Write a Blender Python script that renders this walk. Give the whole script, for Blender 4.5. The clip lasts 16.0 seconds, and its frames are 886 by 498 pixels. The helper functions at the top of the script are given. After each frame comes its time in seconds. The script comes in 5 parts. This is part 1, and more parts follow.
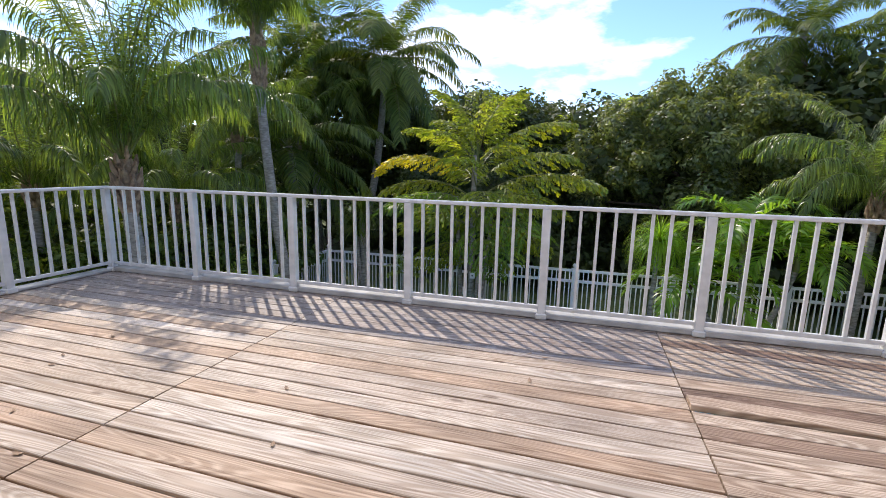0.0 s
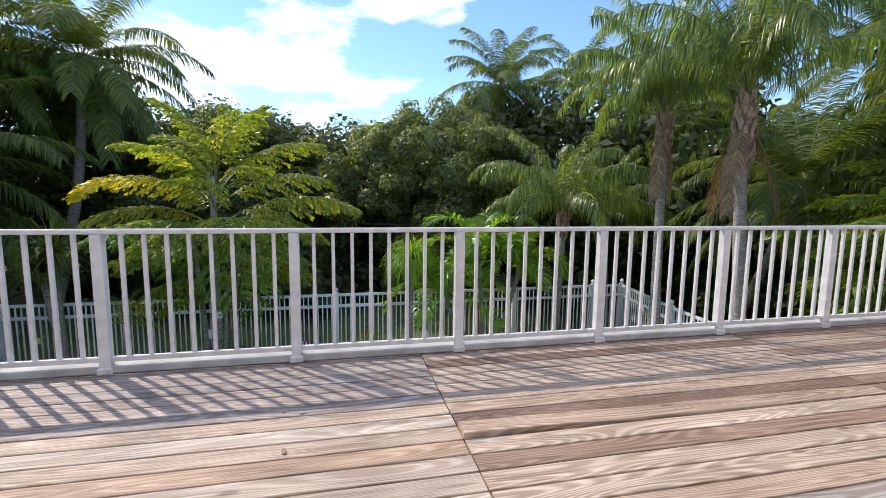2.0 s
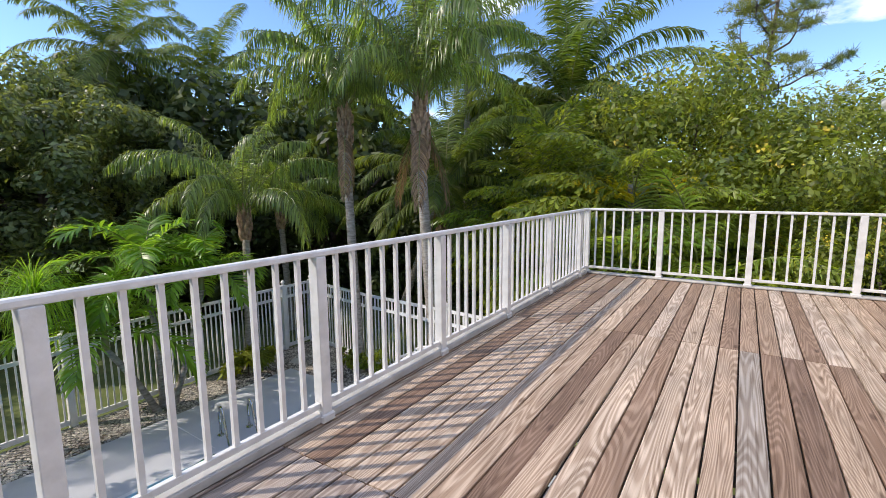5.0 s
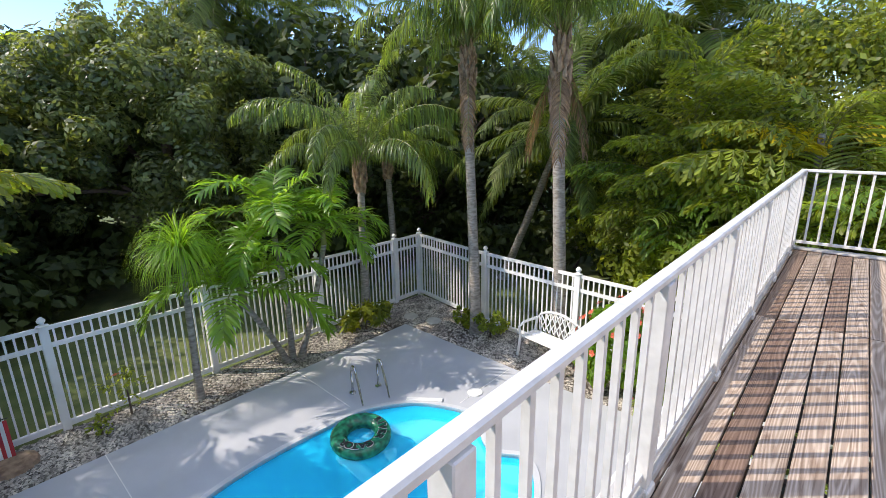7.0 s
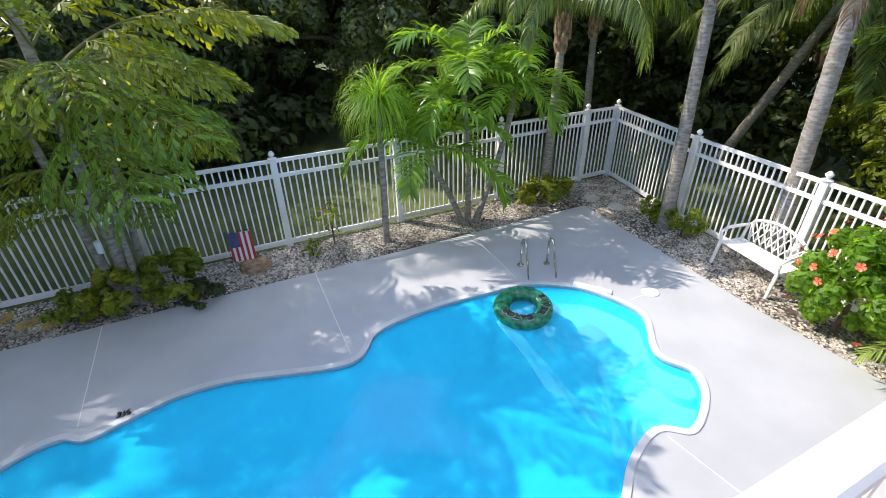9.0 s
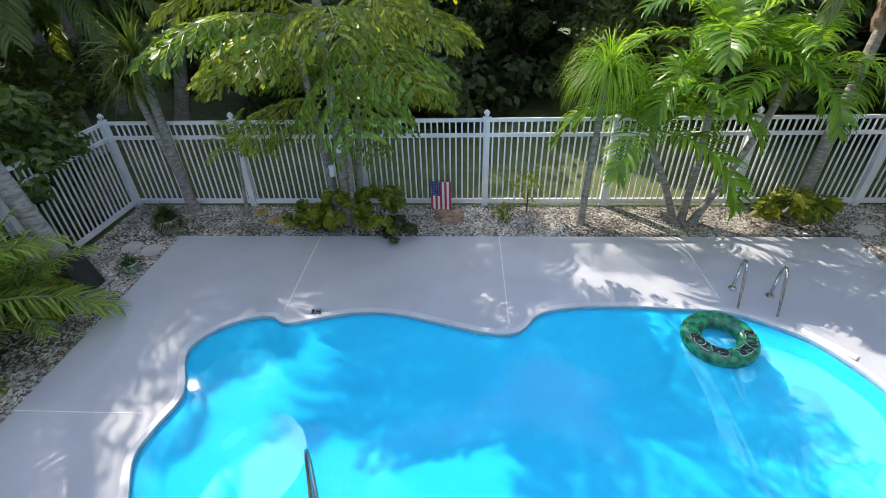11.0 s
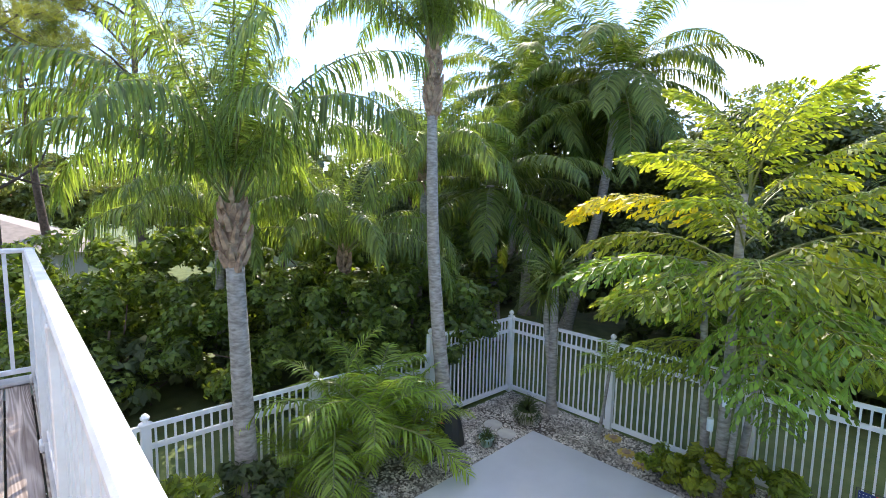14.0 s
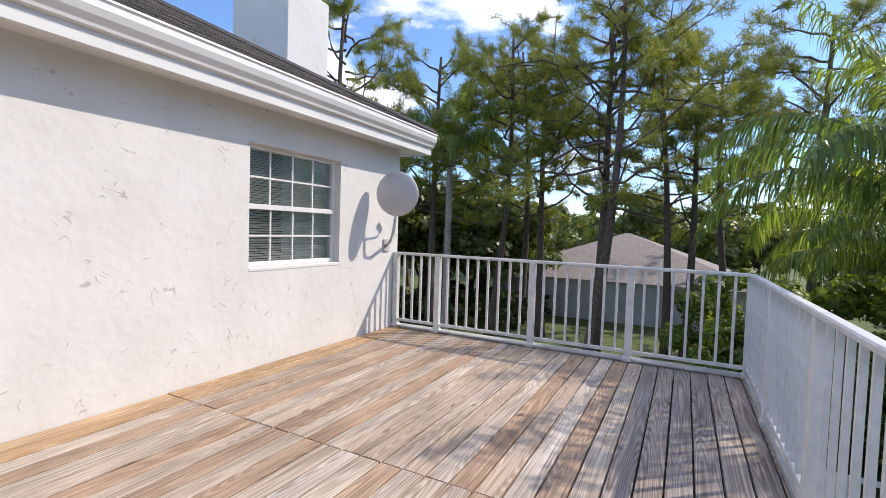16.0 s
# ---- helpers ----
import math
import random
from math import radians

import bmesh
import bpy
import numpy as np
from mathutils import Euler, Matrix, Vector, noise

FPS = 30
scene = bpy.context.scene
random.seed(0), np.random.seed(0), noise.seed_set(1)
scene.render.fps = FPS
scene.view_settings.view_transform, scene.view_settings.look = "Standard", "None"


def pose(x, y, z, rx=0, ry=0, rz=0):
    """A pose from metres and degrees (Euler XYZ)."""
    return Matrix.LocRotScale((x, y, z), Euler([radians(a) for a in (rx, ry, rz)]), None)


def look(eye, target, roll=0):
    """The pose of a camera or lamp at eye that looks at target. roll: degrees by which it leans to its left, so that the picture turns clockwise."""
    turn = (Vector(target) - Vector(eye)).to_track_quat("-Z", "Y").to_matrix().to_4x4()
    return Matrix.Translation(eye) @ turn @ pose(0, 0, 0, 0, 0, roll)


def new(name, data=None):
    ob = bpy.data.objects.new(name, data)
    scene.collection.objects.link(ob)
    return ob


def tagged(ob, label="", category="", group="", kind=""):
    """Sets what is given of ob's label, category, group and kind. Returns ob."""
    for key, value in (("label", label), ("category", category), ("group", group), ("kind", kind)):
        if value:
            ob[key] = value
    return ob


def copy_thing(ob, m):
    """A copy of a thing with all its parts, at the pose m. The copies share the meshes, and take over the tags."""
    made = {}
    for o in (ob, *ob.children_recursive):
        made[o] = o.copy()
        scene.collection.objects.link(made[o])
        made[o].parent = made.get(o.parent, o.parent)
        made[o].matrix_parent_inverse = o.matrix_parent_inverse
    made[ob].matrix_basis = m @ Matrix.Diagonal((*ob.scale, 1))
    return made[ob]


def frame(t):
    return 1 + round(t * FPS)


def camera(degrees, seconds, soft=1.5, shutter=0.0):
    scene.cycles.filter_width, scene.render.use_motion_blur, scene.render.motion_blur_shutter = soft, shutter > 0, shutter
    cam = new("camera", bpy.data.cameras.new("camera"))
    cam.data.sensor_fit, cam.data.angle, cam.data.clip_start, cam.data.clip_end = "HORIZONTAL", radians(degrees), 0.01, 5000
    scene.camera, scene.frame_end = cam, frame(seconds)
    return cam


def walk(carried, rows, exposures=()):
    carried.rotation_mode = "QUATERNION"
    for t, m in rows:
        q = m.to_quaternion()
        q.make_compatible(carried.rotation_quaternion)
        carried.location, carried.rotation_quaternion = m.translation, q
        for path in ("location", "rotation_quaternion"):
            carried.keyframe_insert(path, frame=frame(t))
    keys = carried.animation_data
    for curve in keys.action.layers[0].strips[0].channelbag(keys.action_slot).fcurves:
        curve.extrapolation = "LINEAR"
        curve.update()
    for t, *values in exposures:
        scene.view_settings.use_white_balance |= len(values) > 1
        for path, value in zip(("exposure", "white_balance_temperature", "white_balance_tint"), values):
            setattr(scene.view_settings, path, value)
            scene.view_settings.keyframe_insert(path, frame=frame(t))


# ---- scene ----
cam = camera(87.7, 16.0, 0.8)
PATH = [
    (0, (0.154, 0.118, 1.346), (-0.408, 2.003, 0.986), 1.2),
    (0.5, (0.19, 0.178, 1.369), (-0.239, 2.102, 1.03), 1.1),
    (1, (0.246, 0.277, 1.404), (0.031, 2.242, 1.1), 1.0),
    (1.5, (0.262, 0.462, 1.358), (0.349, 2.442, 1.09), 0.8),
    (2, (0.204, 0.632, 1.292), (0.641, 2.568, 1.051), 0.7),
    (2.5, (0.087, 0.746, 1.291), (0.87, 2.575, 1.082), 0.4),
    (3, (-0.021, 0.917, 1.3), (1.098, 2.563, 1.103), 0.2),
    (3.5, (-0.139, 1.129, 1.331), (1.269, 2.539, 1.157), -0.1),
    (3.7, (-0.187, 1.215, 1.343), (1.306, 2.535, 1.176), -0.3),
    (6, (-0.839, 3.058, 1.465), (0.84, 4.099, 1.157), -0.0),
    (6.3, (-0.813, 3.282, 1.52), (0.807, 4.396, 1.155), -0.4),
    (6.5, (-0.753, 3.429, 1.526), (0.819, 4.599, 1.127), -0.0),
    (7, (-0.702, 3.699, 1.581), (0.738, 4.99, 1.071), -0.8),
    (7.5, (-0.633, 3.889, 1.524), (0.653, 5.293, 0.911), -0.8),
    (8, (-0.607, 4.056, 1.541), (0.52, 5.528, 0.79), -0.7),
    (8.5, (-0.609, 4.064, 1.543), (0.325, 5.587, 0.644), -0.9),
    (8.7, (-0.603, 4.076, 1.533), (0.25, 5.614, 0.58), -0.9),
    (10.8, (-0.287, 4.246, 1.427), (-0.296, 5.89, 0.288), -1.8),
    (11, (-0.318, 4.265, 1.414), (-0.413, 5.927, 0.306), -1.6),
    (11.5, (-0.411, 4.222, 1.451), (-0.733, 5.92, 0.446), -1.0),
    (12, (-0.523, 4.193, 1.441), (-1.099, 5.913, 0.598), -0.6),
    (12.5, (-0.609, 4.167, 1.454), (-1.443, 5.86, 0.792), 0.1),
    (13, (-0.691, 4.135, 1.435), (-1.763, 5.75, 0.942), 0.7),
    (13.5, (-0.63, 4.098, 1.38), (-1.894, 5.613, 1.05), 0.6),
    (14, (-0.664, 4.087, 1.434), (-2.105, 5.459, 1.22), 1.1),
    (14.5, (-0.586, 4.025, 1.405), (-2.256, 5.119, 1.284), 1.7),
    (15, (-0.371, 3.846, 1.344), (-2.292, 4.398, 1.294), 2.5),
    (15.5, (-0.134, 3.62, 1.346), (-2.126, 3.461, 1.282), 2.1),
    (16, (0.033, 3.615, 1.341), (-1.736, 2.687, 1.257), 1.9),
]
EXPOSURES = [(t, e, 6900, 14) for t, e in ((0.0, 0.5), (1.5, 0.55), (3.5, 0.5), (6.0, 0.55), (7.0, 0.8), (8.5, 1.05), (11.0, 1.12), (12.5, 1.85), (13.5, 1.68), (14.5, 1.4), (15.5, 0.85), (16.0, 0.45))]
walk(cam, [(t, look(eye, target, roll)) for t, eye, target, roll in PATH], EXPOSURES)


# world and sun
world = bpy.data.worlds.new("world")
scene.world = world
world.use_nodes = True
wn, wl = world.node_tree.nodes, world.node_tree.links
wn.clear()
LIGHT = Vector((0.795, -0.87, -1.07)).normalized()
ELEV = math.asin(-LIGHT.z)
sky = wn.new("ShaderNodeTexSky")
sky.sky_type, sky.sun_disc = "NISHITA", False
sky.sun_elevation, sky.sun_rotation = ELEV, math.atan2(-LIGHT.x, -LIGHT.y)
sky.air_density, sky.dust_density, sky.ozone_density = 1.0, 0.1, 3.0
tc = wn.new("ShaderNodeTexCoord")
mp = wn.new("ShaderNodeMapping")
mp.inputs["Scale"].default_value = (1.0, 1.0, 2.6)
mp.inputs["Location"].default_value = (0.35, 0.1, 0.2)
cn = wn.new("ShaderNodeTexNoise")
cn.inputs["Scale"].default_value, cn.inputs["Detail"].default_value, cn.inputs["Roughness"].default_value = 2.1, 8.0, 0.55
cr = wn.new("ShaderNodeValToRGB")
cr.color_ramp.elements[0].position, cr.color_ramp.elements[1].position = 0.525, 0.625
wmix = wn.new("ShaderNodeMix")
wmix.data_type = "RGBA"
wmix.inputs[7].default_value = (9.5, 9.8, 10.5, 1)
bg, wo = wn.new("ShaderNodeBackground"), wn.new("ShaderNodeOutputWorld")
bg.inputs["Strength"].default_value = 0.15
wl.new(tc.outputs["Generated"], mp.inputs["Vector"])
wl.new(mp.outputs[0], cn.inputs["Vector"])
wl.new(cn.outputs[0], cr.inputs[0])
wl.new(cr.outputs[0], wmix.inputs[0])
blue = wn.new("ShaderNodeMix")
blue.data_type, blue.blend_type = "RGBA", "MULTIPLY"
blue.inputs[0].default_value, blue.inputs[7].default_value = 1.0, (0.84, 1.02, 1.25, 1)
wl.new(sky.outputs[0], blue.inputs[6])
wl.new(blue.outputs[2], wmix.inputs[6])
wl.new(wmix.outputs[2], bg.inputs[0])
wl.new(bg.outputs[0], wo.inputs[0])
sun = new("sun", bpy.data.lights.new("sun", "SUN"))
sun.data.energy, sun.data.angle, sun.data.color = 2.85, radians(0.5), (1.0, 0.94, 0.85)
sun.matrix_world = look((0, 0, 0), LIGHT)

# ---- materials ----


def mat(name, col, rough=0.6, col2=None, scale=6.0, bump=0.0, bscale=40.0, metal=0.0, spread=0.0, island=0.0, stretch=(1, 1, 1), spec=0.5, translucent=0.0, detail=5.0):
    """A material whose colour wanders between col and col2 by noise, with relief, and a random lightness per object or per island."""
    m = bpy.data.materials.new(name)
    m.use_nodes = True
    n, l = m.node_tree.nodes, m.node_tree.links
    b, out = n["Principled BSDF"], n["Material Output"]
    b.inputs["Roughness"].default_value, b.inputs["Metallic"].default_value = rough, metal
    b.inputs["Specular IOR Level"].default_value = spec
    co = n.new("ShaderNodeTexCoord")
    mapping = n.new("ShaderNodeMapping")
    mapping.inputs["Scale"].default_value = stretch
    l.new(co.outputs["Object"], mapping.inputs["Vector"])
    vec = mapping.outputs[0]
    if spread:
        info = n.new("ShaderNodeObjectInfo")
        add = n.new("ShaderNodeVectorMath")
        add.operation = "MULTIPLY_ADD"
        add.inputs[1].default_value = (37, 53, 71)
        l.new(info.outputs["Random"], add.inputs[0])
        l.new(vec, add.inputs[2])
        vec = add.outputs[0]
    no = n.new("ShaderNodeTexNoise")
    no.inputs["Scale"].default_value, no.inputs["Detail"].default_value = scale, detail
    l.new(vec, no.inputs["Vector"])
    ramp = n.new("ShaderNodeValToRGB")
    ramp.color_ramp.elements[0].position, ramp.color_ramp.elements[1].position = 0.35, 0.66
    ramp.color_ramp.elements[0].color, ramp.color_ramp.elements[1].color = (*col, 1), (*(col2 or col), 1)
    l.new(no.outputs[0], ramp.inputs[0])
    colour = ramp.outputs[0]
    if spread or island:
        hsv = n.new("ShaderNodeHueSaturation")
        mr = n.new("ShaderNodeMapRange")
        mr.inputs["To Min"].default_value, mr.inputs["To Max"].default_value = 1 - (spread or island), 1 + (spread or island)
        src = n.new("ShaderNodeNewGeometry").outputs["Random Per Island"] if island else info.outputs["Random"]
        l.new(src, mr.inputs[0])
        l.new(mr.outputs[0], hsv.inputs["Value"])
        l.new(colour, hsv.inputs["Color"])
        colour = hsv.outputs[0]
    l.new(colour, b.inputs["Base Color"])
    if bump:
        bn = n.new("ShaderNodeTexNoise")
        bn.inputs["Scale"].default_value, bn.inputs["Detail"].default_value = bscale, 4.0
        l.new(vec, bn.inputs["Vector"])
        bp = n.new("ShaderNodeBump")
        bp.inputs["Strength"].default_value, bp.inputs["Distance"].default_value = bump, 0.02
        l.new(bn.outputs[0], bp.inputs["Height"])
        l.new(bp.outputs[0], b.inputs["Normal"])
    if translucent:
        tr, mx = n.new("ShaderNodeBsdfTranslucent"), n.new("ShaderNodeMixShader")
        bright = n.new("ShaderNodeMix")
        bright.data_type, bright.blend_type = "RGBA", "MULTIPLY"
        bright.inputs[0].default_value = 1.0
        bright.inputs[7].default_value = (3.0, 2.7, 0.9, 1)
        l.new(colour, bright.inputs[6])
        l.new(bright.outputs[2], tr.inputs[0])
        mx.inputs[0].default_value = translucent
        l.new(b.outputs[0], mx.inputs[1])
        l.new(tr.outputs[0], mx.inputs[2])
        l.new(mx.outputs[0], out.inputs[0])
    return m




def board_material(name, tones, contrast, ring):
    m = bpy.data.materials.new(name)
    m.use_nodes = True
    n, l = m.node_tree.nodes, m.node_tree.links
    b = n["Principled BSDF"]
    b.inputs["Roughness"].default_value, b.inputs["Specular IOR Level"].default_value = 0.62, 0.4
    co, info, add = n.new("ShaderNodeTexCoord"), n.new("ShaderNodeObjectInfo"), n.new("ShaderNodeVectorMath")
    add.operation = "MULTIPLY_ADD"
    add.inputs[1].default_value = (37, 53, 71)
    l.new(info.outputs["Random"], add.inputs[0])
    l.new(co.outputs["Object"], add.inputs[2])

    def noise_of(scale, detail, stretch, distort=0.0):
        mp, no = n.new("ShaderNodeMapping"), n.new("ShaderNodeTexNoise")
        mp.inputs["Scale"].default_value = stretch
        no.inputs["Scale"].default_value, no.inputs["Detail"].default_value, no.inputs["Distortion"].default_value = scale, detail, distort
        l.new(add.outputs[0], mp.inputs[0])
        l.new(mp.outputs[0], no.inputs[0])
        return no.outputs[0]

    def ramp_of(src, stops):
        r = n.new("ShaderNodeValToRGB")
        while len(r.color_ramp.elements) < len(stops):
            r.color_ramp.elements.new(0.5)
        for e, (p, c) in zip(r.color_ramp.elements, stops):
            e.position, e.color = p, (*c, 1)
        l.new(src, r.inputs[0])
        return r.outputs[0]

    def mixed(kind, fac, a, bb):
        x = n.new("ShaderNodeMix")
        x.data_type, x.blend_type = "RGBA", kind
        x.inputs[0].default_value = fac
        l.new(a, x.inputs[6])
        l.new(bb, x.inputs[7])
        return x.outputs[2]

    tone = ramp_of(info.outputs["Random"], [(k / len(tones), c) for k, c in enumerate(tones)])
    tone.node.color_ramp.interpolation = "CONSTANT"
    blotch = ramp_of(noise_of(1.6, 4, (1, 3, 3)), [(0.3, (1 - contrast,) * 3), (0.7, (1 + contrast,) * 3)])
    grain = ramp_of(noise_of(1.0, 6, (1.8, 85, 50), 0.4), [(0.34, (0.6, 0.54, 0.49)), (0.5, (1.0, 1.0, 1.0)), (0.72, (1.12, 1.12, 1.12))])
    wave = n.new("ShaderNodeMath")
    wave.operation, wave.inputs[1].default_value = "MULTIPLY", 30.0
    l.new(noise_of(1.0, 1.0, (0.42, 5.5, 4.0), 0.15), wave.inputs[0])
    ping = n.new("ShaderNodeMath")
    ping.operation, ping.inputs[1].default_value = "PINGPONG", 0.5
    l.new(wave.outputs[0], ping.inputs[0])
    rings = ramp_of(ping.outputs[0], [(0.0, ring), (0.16, ring), (0.36, (1.0, 1.0, 1.0)), (0.5, (1.12, 1.12, 1.12))])
    v, mp = n.new("ShaderNodeTexVoronoi"), n.new("ShaderNodeMapping")
    mp.inputs["Scale"].default_value = (1.6, 5.0, 5.0)
    v.inputs["Scale"].default_value = 1.0
    l.new(add.outputs[0], mp.inputs[0])
    l.new(mp.outputs[0], v.inputs["Vector"])
    knots = ramp_of(v.outputs["Distance"], [(0.05, (0.28, 0.2, 0.15)), (0.10, (1.0, 1.0, 1.0))])
    c = mixed("MULTIPLY", 1.0, tone, blotch)
    c = mixed("MULTIPLY", 0.9, c, grain)
    c = mixed("MULTIPLY", 0.8, c, rings)
    c = mixed("MULTIPLY", 0.7, c, knots)
    l.new(c, b.inputs["Base Color"])
    bp = n.new("ShaderNodeBump")
    bp.inputs["Strength"].default_value, bp.inputs["Distance"].default_value = 0.35, 0.004
    l.new(grain, bp.inputs["Height"])
    l.new(bp.outputs[0], b.inputs["Normal"])
    return m


M_board = board_material("weathered_board", [(0.50, 0.40, 0.31), (0.30, 0.205, 0.145), (0.54, 0.45, 0.37), (0.40, 0.29, 0.21), (0.36, 0.32, 0.28), (0.56, 0.45, 0.35), (0.24, 0.16, 0.115), (0.47, 0.36, 0.27), (0.33, 0.23, 0.165)], 0.2, (0.62, 0.55, 0.5))
M_board_warm = board_material("sun_bleached_board", [(0.50, 0.40, 0.31), (0.43, 0.31, 0.22), (0.55, 0.47, 0.39), (0.45, 0.37, 0.30), (0.52, 0.43, 0.35), (0.47, 0.33, 0.23), (0.56, 0.49, 0.42)], 0.27, (0.74, 0.67, 0.61))
M_board_tan = board_material("sheltered_tan_board", [(0.52, 0.35, 0.205), (0.56, 0.40, 0.25), (0.49, 0.335, 0.2)], 0.2, (0.8, 0.7, 0.6))
# ringed boards whose greyer tones have the railing's shade painted in
M_board_rail_shade = board_material("rail_shade_ringed_board", [(0.36, 0.31, 0.275), (0.43, 0.365, 0.31), (0.30, 0.26, 0.235), (0.40, 0.33, 0.28)], 0.22, (0.55, 0.5, 0.48))
M_rail = mat("white_powder_coat", (0.75, 0.75, 0.735), 0.45, (0.60, 0.60, 0.58), 9.0, 0.08, 60.0)
M_vinyl = mat("white_vinyl", (0.88, 0.88, 0.87), 0.35, (0.80, 0.80, 0.78), 2.0)
M_stucco = mat("white_stucco", (0.76, 0.75, 0.72), 0.9, (0.71, 0.70, 0.665), 2.0, 0.35, 9.0)
M_edge = mat("weathered_white_edge_paint", (0.52, 0.51, 0.49), 0.7, (0.36, 0.35, 0.335), 5.0, 0.2, 60.0)
M_white = mat("white_trim", (0.80, 0.80, 0.78), 0.45, (0.74, 0.74, 0.72), 2.0)
M_shingle = mat("grey_brown_shingle", (0.19, 0.165, 0.15), 0.95, (0.10, 0.09, 0.085), 60.0, 0.5, 120.0, island=0.3)
M_pave = mat("grey_painted_concrete", (0.50, 0.515, 0.545), 0.75, (0.44, 0.455, 0.48), 1.2, 0.15, 120.0)
M_joint = mat("white_joint_sealant", (0.75, 0.75, 0.73), 0.7)
M_coping = mat("off_white_coping", (0.62, 0.63, 0.64), 0.5, (0.52, 0.54, 0.56), 3.0)
M_basin = mat("blue_pool_gelcoat", (0.05, 0.72, 0.97), 0.6, (0.08, 0.78, 0.98), 0.5, spec=0.2)
M_ledge = mat("pale_blue_ledge", (0.45, 0.82, 0.95), 0.6, (0.5, 0.85, 0.96), 1.0)
M_lawn = mat("lawn_green", (0.14, 0.165, 0.05), 0.95, (0.08, 0.115, 0.03), 2.5, 0.6, 50.0, detail=9)
M_mulch = mat("brown_soil", (0.12, 0.095, 0.07), 0.95, (0.06, 0.045, 0.035), 8.0, 0.6, 40.0)
M_pebble = mat("pale_pebbles", (0.48, 0.44, 0.38), 0.8, (0.24, 0.21, 0.18), 3.0, island=0.75)
M_bark = mat("grey_palm_bark", (0.42, 0.385, 0.34), 0.9, (0.21, 0.185, 0.155), 9.0, 0.5, 25.0, stretch=(1, 1, 3))
M_boot = mat("brown_leaf_boots", (0.46, 0.32, 0.21), 0.85, (0.22, 0.14, 0.095), 9.0, 0.4, 30.0)
M_pinebark = mat("brown_pine_bark", (0.16, 0.115, 0.09), 0.95, (0.08, 0.06, 0.05), 12.0, 0.8, 25.0)
M_rachis = mat("green_stalk", (0.16, 0.20, 0.05), 0.5, (0.22, 0.22, 0.07), 3.0)
M_queen = mat("queen_palm_leaf", (0.085, 0.14, 0.045), 0.33, (0.145, 0.20, 0.065), 1.2, island=0.5, translucent=0.5)
M_coco = mat("coconut_leaf", (0.07, 0.12, 0.03), 0.55, (0.12, 0.155, 0.04), 1.0, island=0.45, spec=0.25, translucent=0.35)
M_areca = mat("areca_leaf", (0.13, 0.21, 0.045), 0.38, (0.22, 0.30, 0.07), 1.0, island=0.4, translucent=0.5)
M_fish = mat("fishtail_leaf", (0.09, 0.17, 0.03), 0.4, (0.15, 0.24, 0.04), 1.0, island=0.45, translucent=0.45)
M_bright = mat("bright_palm_leaf", (0.12, 0.23, 0.03), 0.42, (0.18, 0.30, 0.045), 1.0, island=0.35, translucent=0.55)
M_yellow = mat("yellowed_leaf", (0.62, 0.50, 0.02), 0.5, (0.42, 0.40, 0.03), 2.0, island=0.3, translucent=0.3)
M_ado = mat("adonidia_leaf", (0.10, 0.20, 0.03), 0.32, (0.17, 0.30, 0.05), 1.0, island=0.3, translucent=0.45)
M_olive = mat("yellow_green_leaf", (0.26, 0.28, 0.025), 0.5, (0.12, 0.19, 0.03), 2.0, island=0.35, translucent=0.3)
M_deadfrond = mat("dry_brown_frond", (0.30, 0.20, 0.11), 0.8, (0.18, 0.12, 0.08), 3.0, island=0.4, translucent=0.1)
M_leaf = mat("tree_leaf", (0.085, 0.12, 0.05), 0.42, (0.17, 0.21, 0.085), 0.8, island=0.45, translucent=0.35)
M_leafdark = mat("dark_tree_leaf", (0.038, 0.06, 0.018), 0.6, (0.07, 0.098, 0.03), 0.8, island=0.4, translucent=0.25)
M_wild = mat("wild_shrub_leaf", (0.065, 0.11, 0.025), 0.45, (0.15, 0.21, 0.05), 1.2, island=0.5, translucent=0.4)
M_shrub = mat("shrub_leaf", (0.13, 0.19, 0.03), 0.42, (0.22, 0.26, 0.045), 3.0, island=0.45, translucent=0.5)
M_needle = mat("pine_needle", (0.12, 0.15, 0.04), 0.6, (0.19, 0.21, 0.06), 0.7, island=0.35, translucent=0.35)
M_mixed = mat("mixed_green_leaf", (0.09, 0.135, 0.03), 0.5, (0.22, 0.25, 0.05), 1.5, island=0.5, translucent=0.45)
M_blossom = mat("yellow_blossom", (0.65, 0.50, 0.05), 0.6, (0.5, 0.4, 0.05), 5.0)
M_flower = mat("coral_red_petal", (0.75, 0.12, 0.06), 0.5, (0.85, 0.2, 0.1), 5.0)
M_steel = mat("polished_steel", (0.6, 0.6, 0.58), 0.18, metal=1.0)
M_dark = mat("plain_near_black", (0.03, 0.03, 0.03), 0.5)
M_plaster2 = mat("neighbour_wall_paint", (0.55, 0.55, 0.56), 0.9, (0.5, 0.5, 0.5), 2.0)
M_roof2 = mat("neighbour_grey_shingle", (0.36, 0.31, 0.28), 0.95, (0.28, 0.24, 0.22), 5.0, island=0.1)
M_tile2 = mat("orange_roof_tile", (0.45, 0.20, 0.12), 0.9, (0.36, 0.16, 0.1), 5.0)
M_dish = mat("grey_dish_paint", (0.55, 0.55, 0.56), 0.45, (0.5, 0.5, 0.5), 4.0)

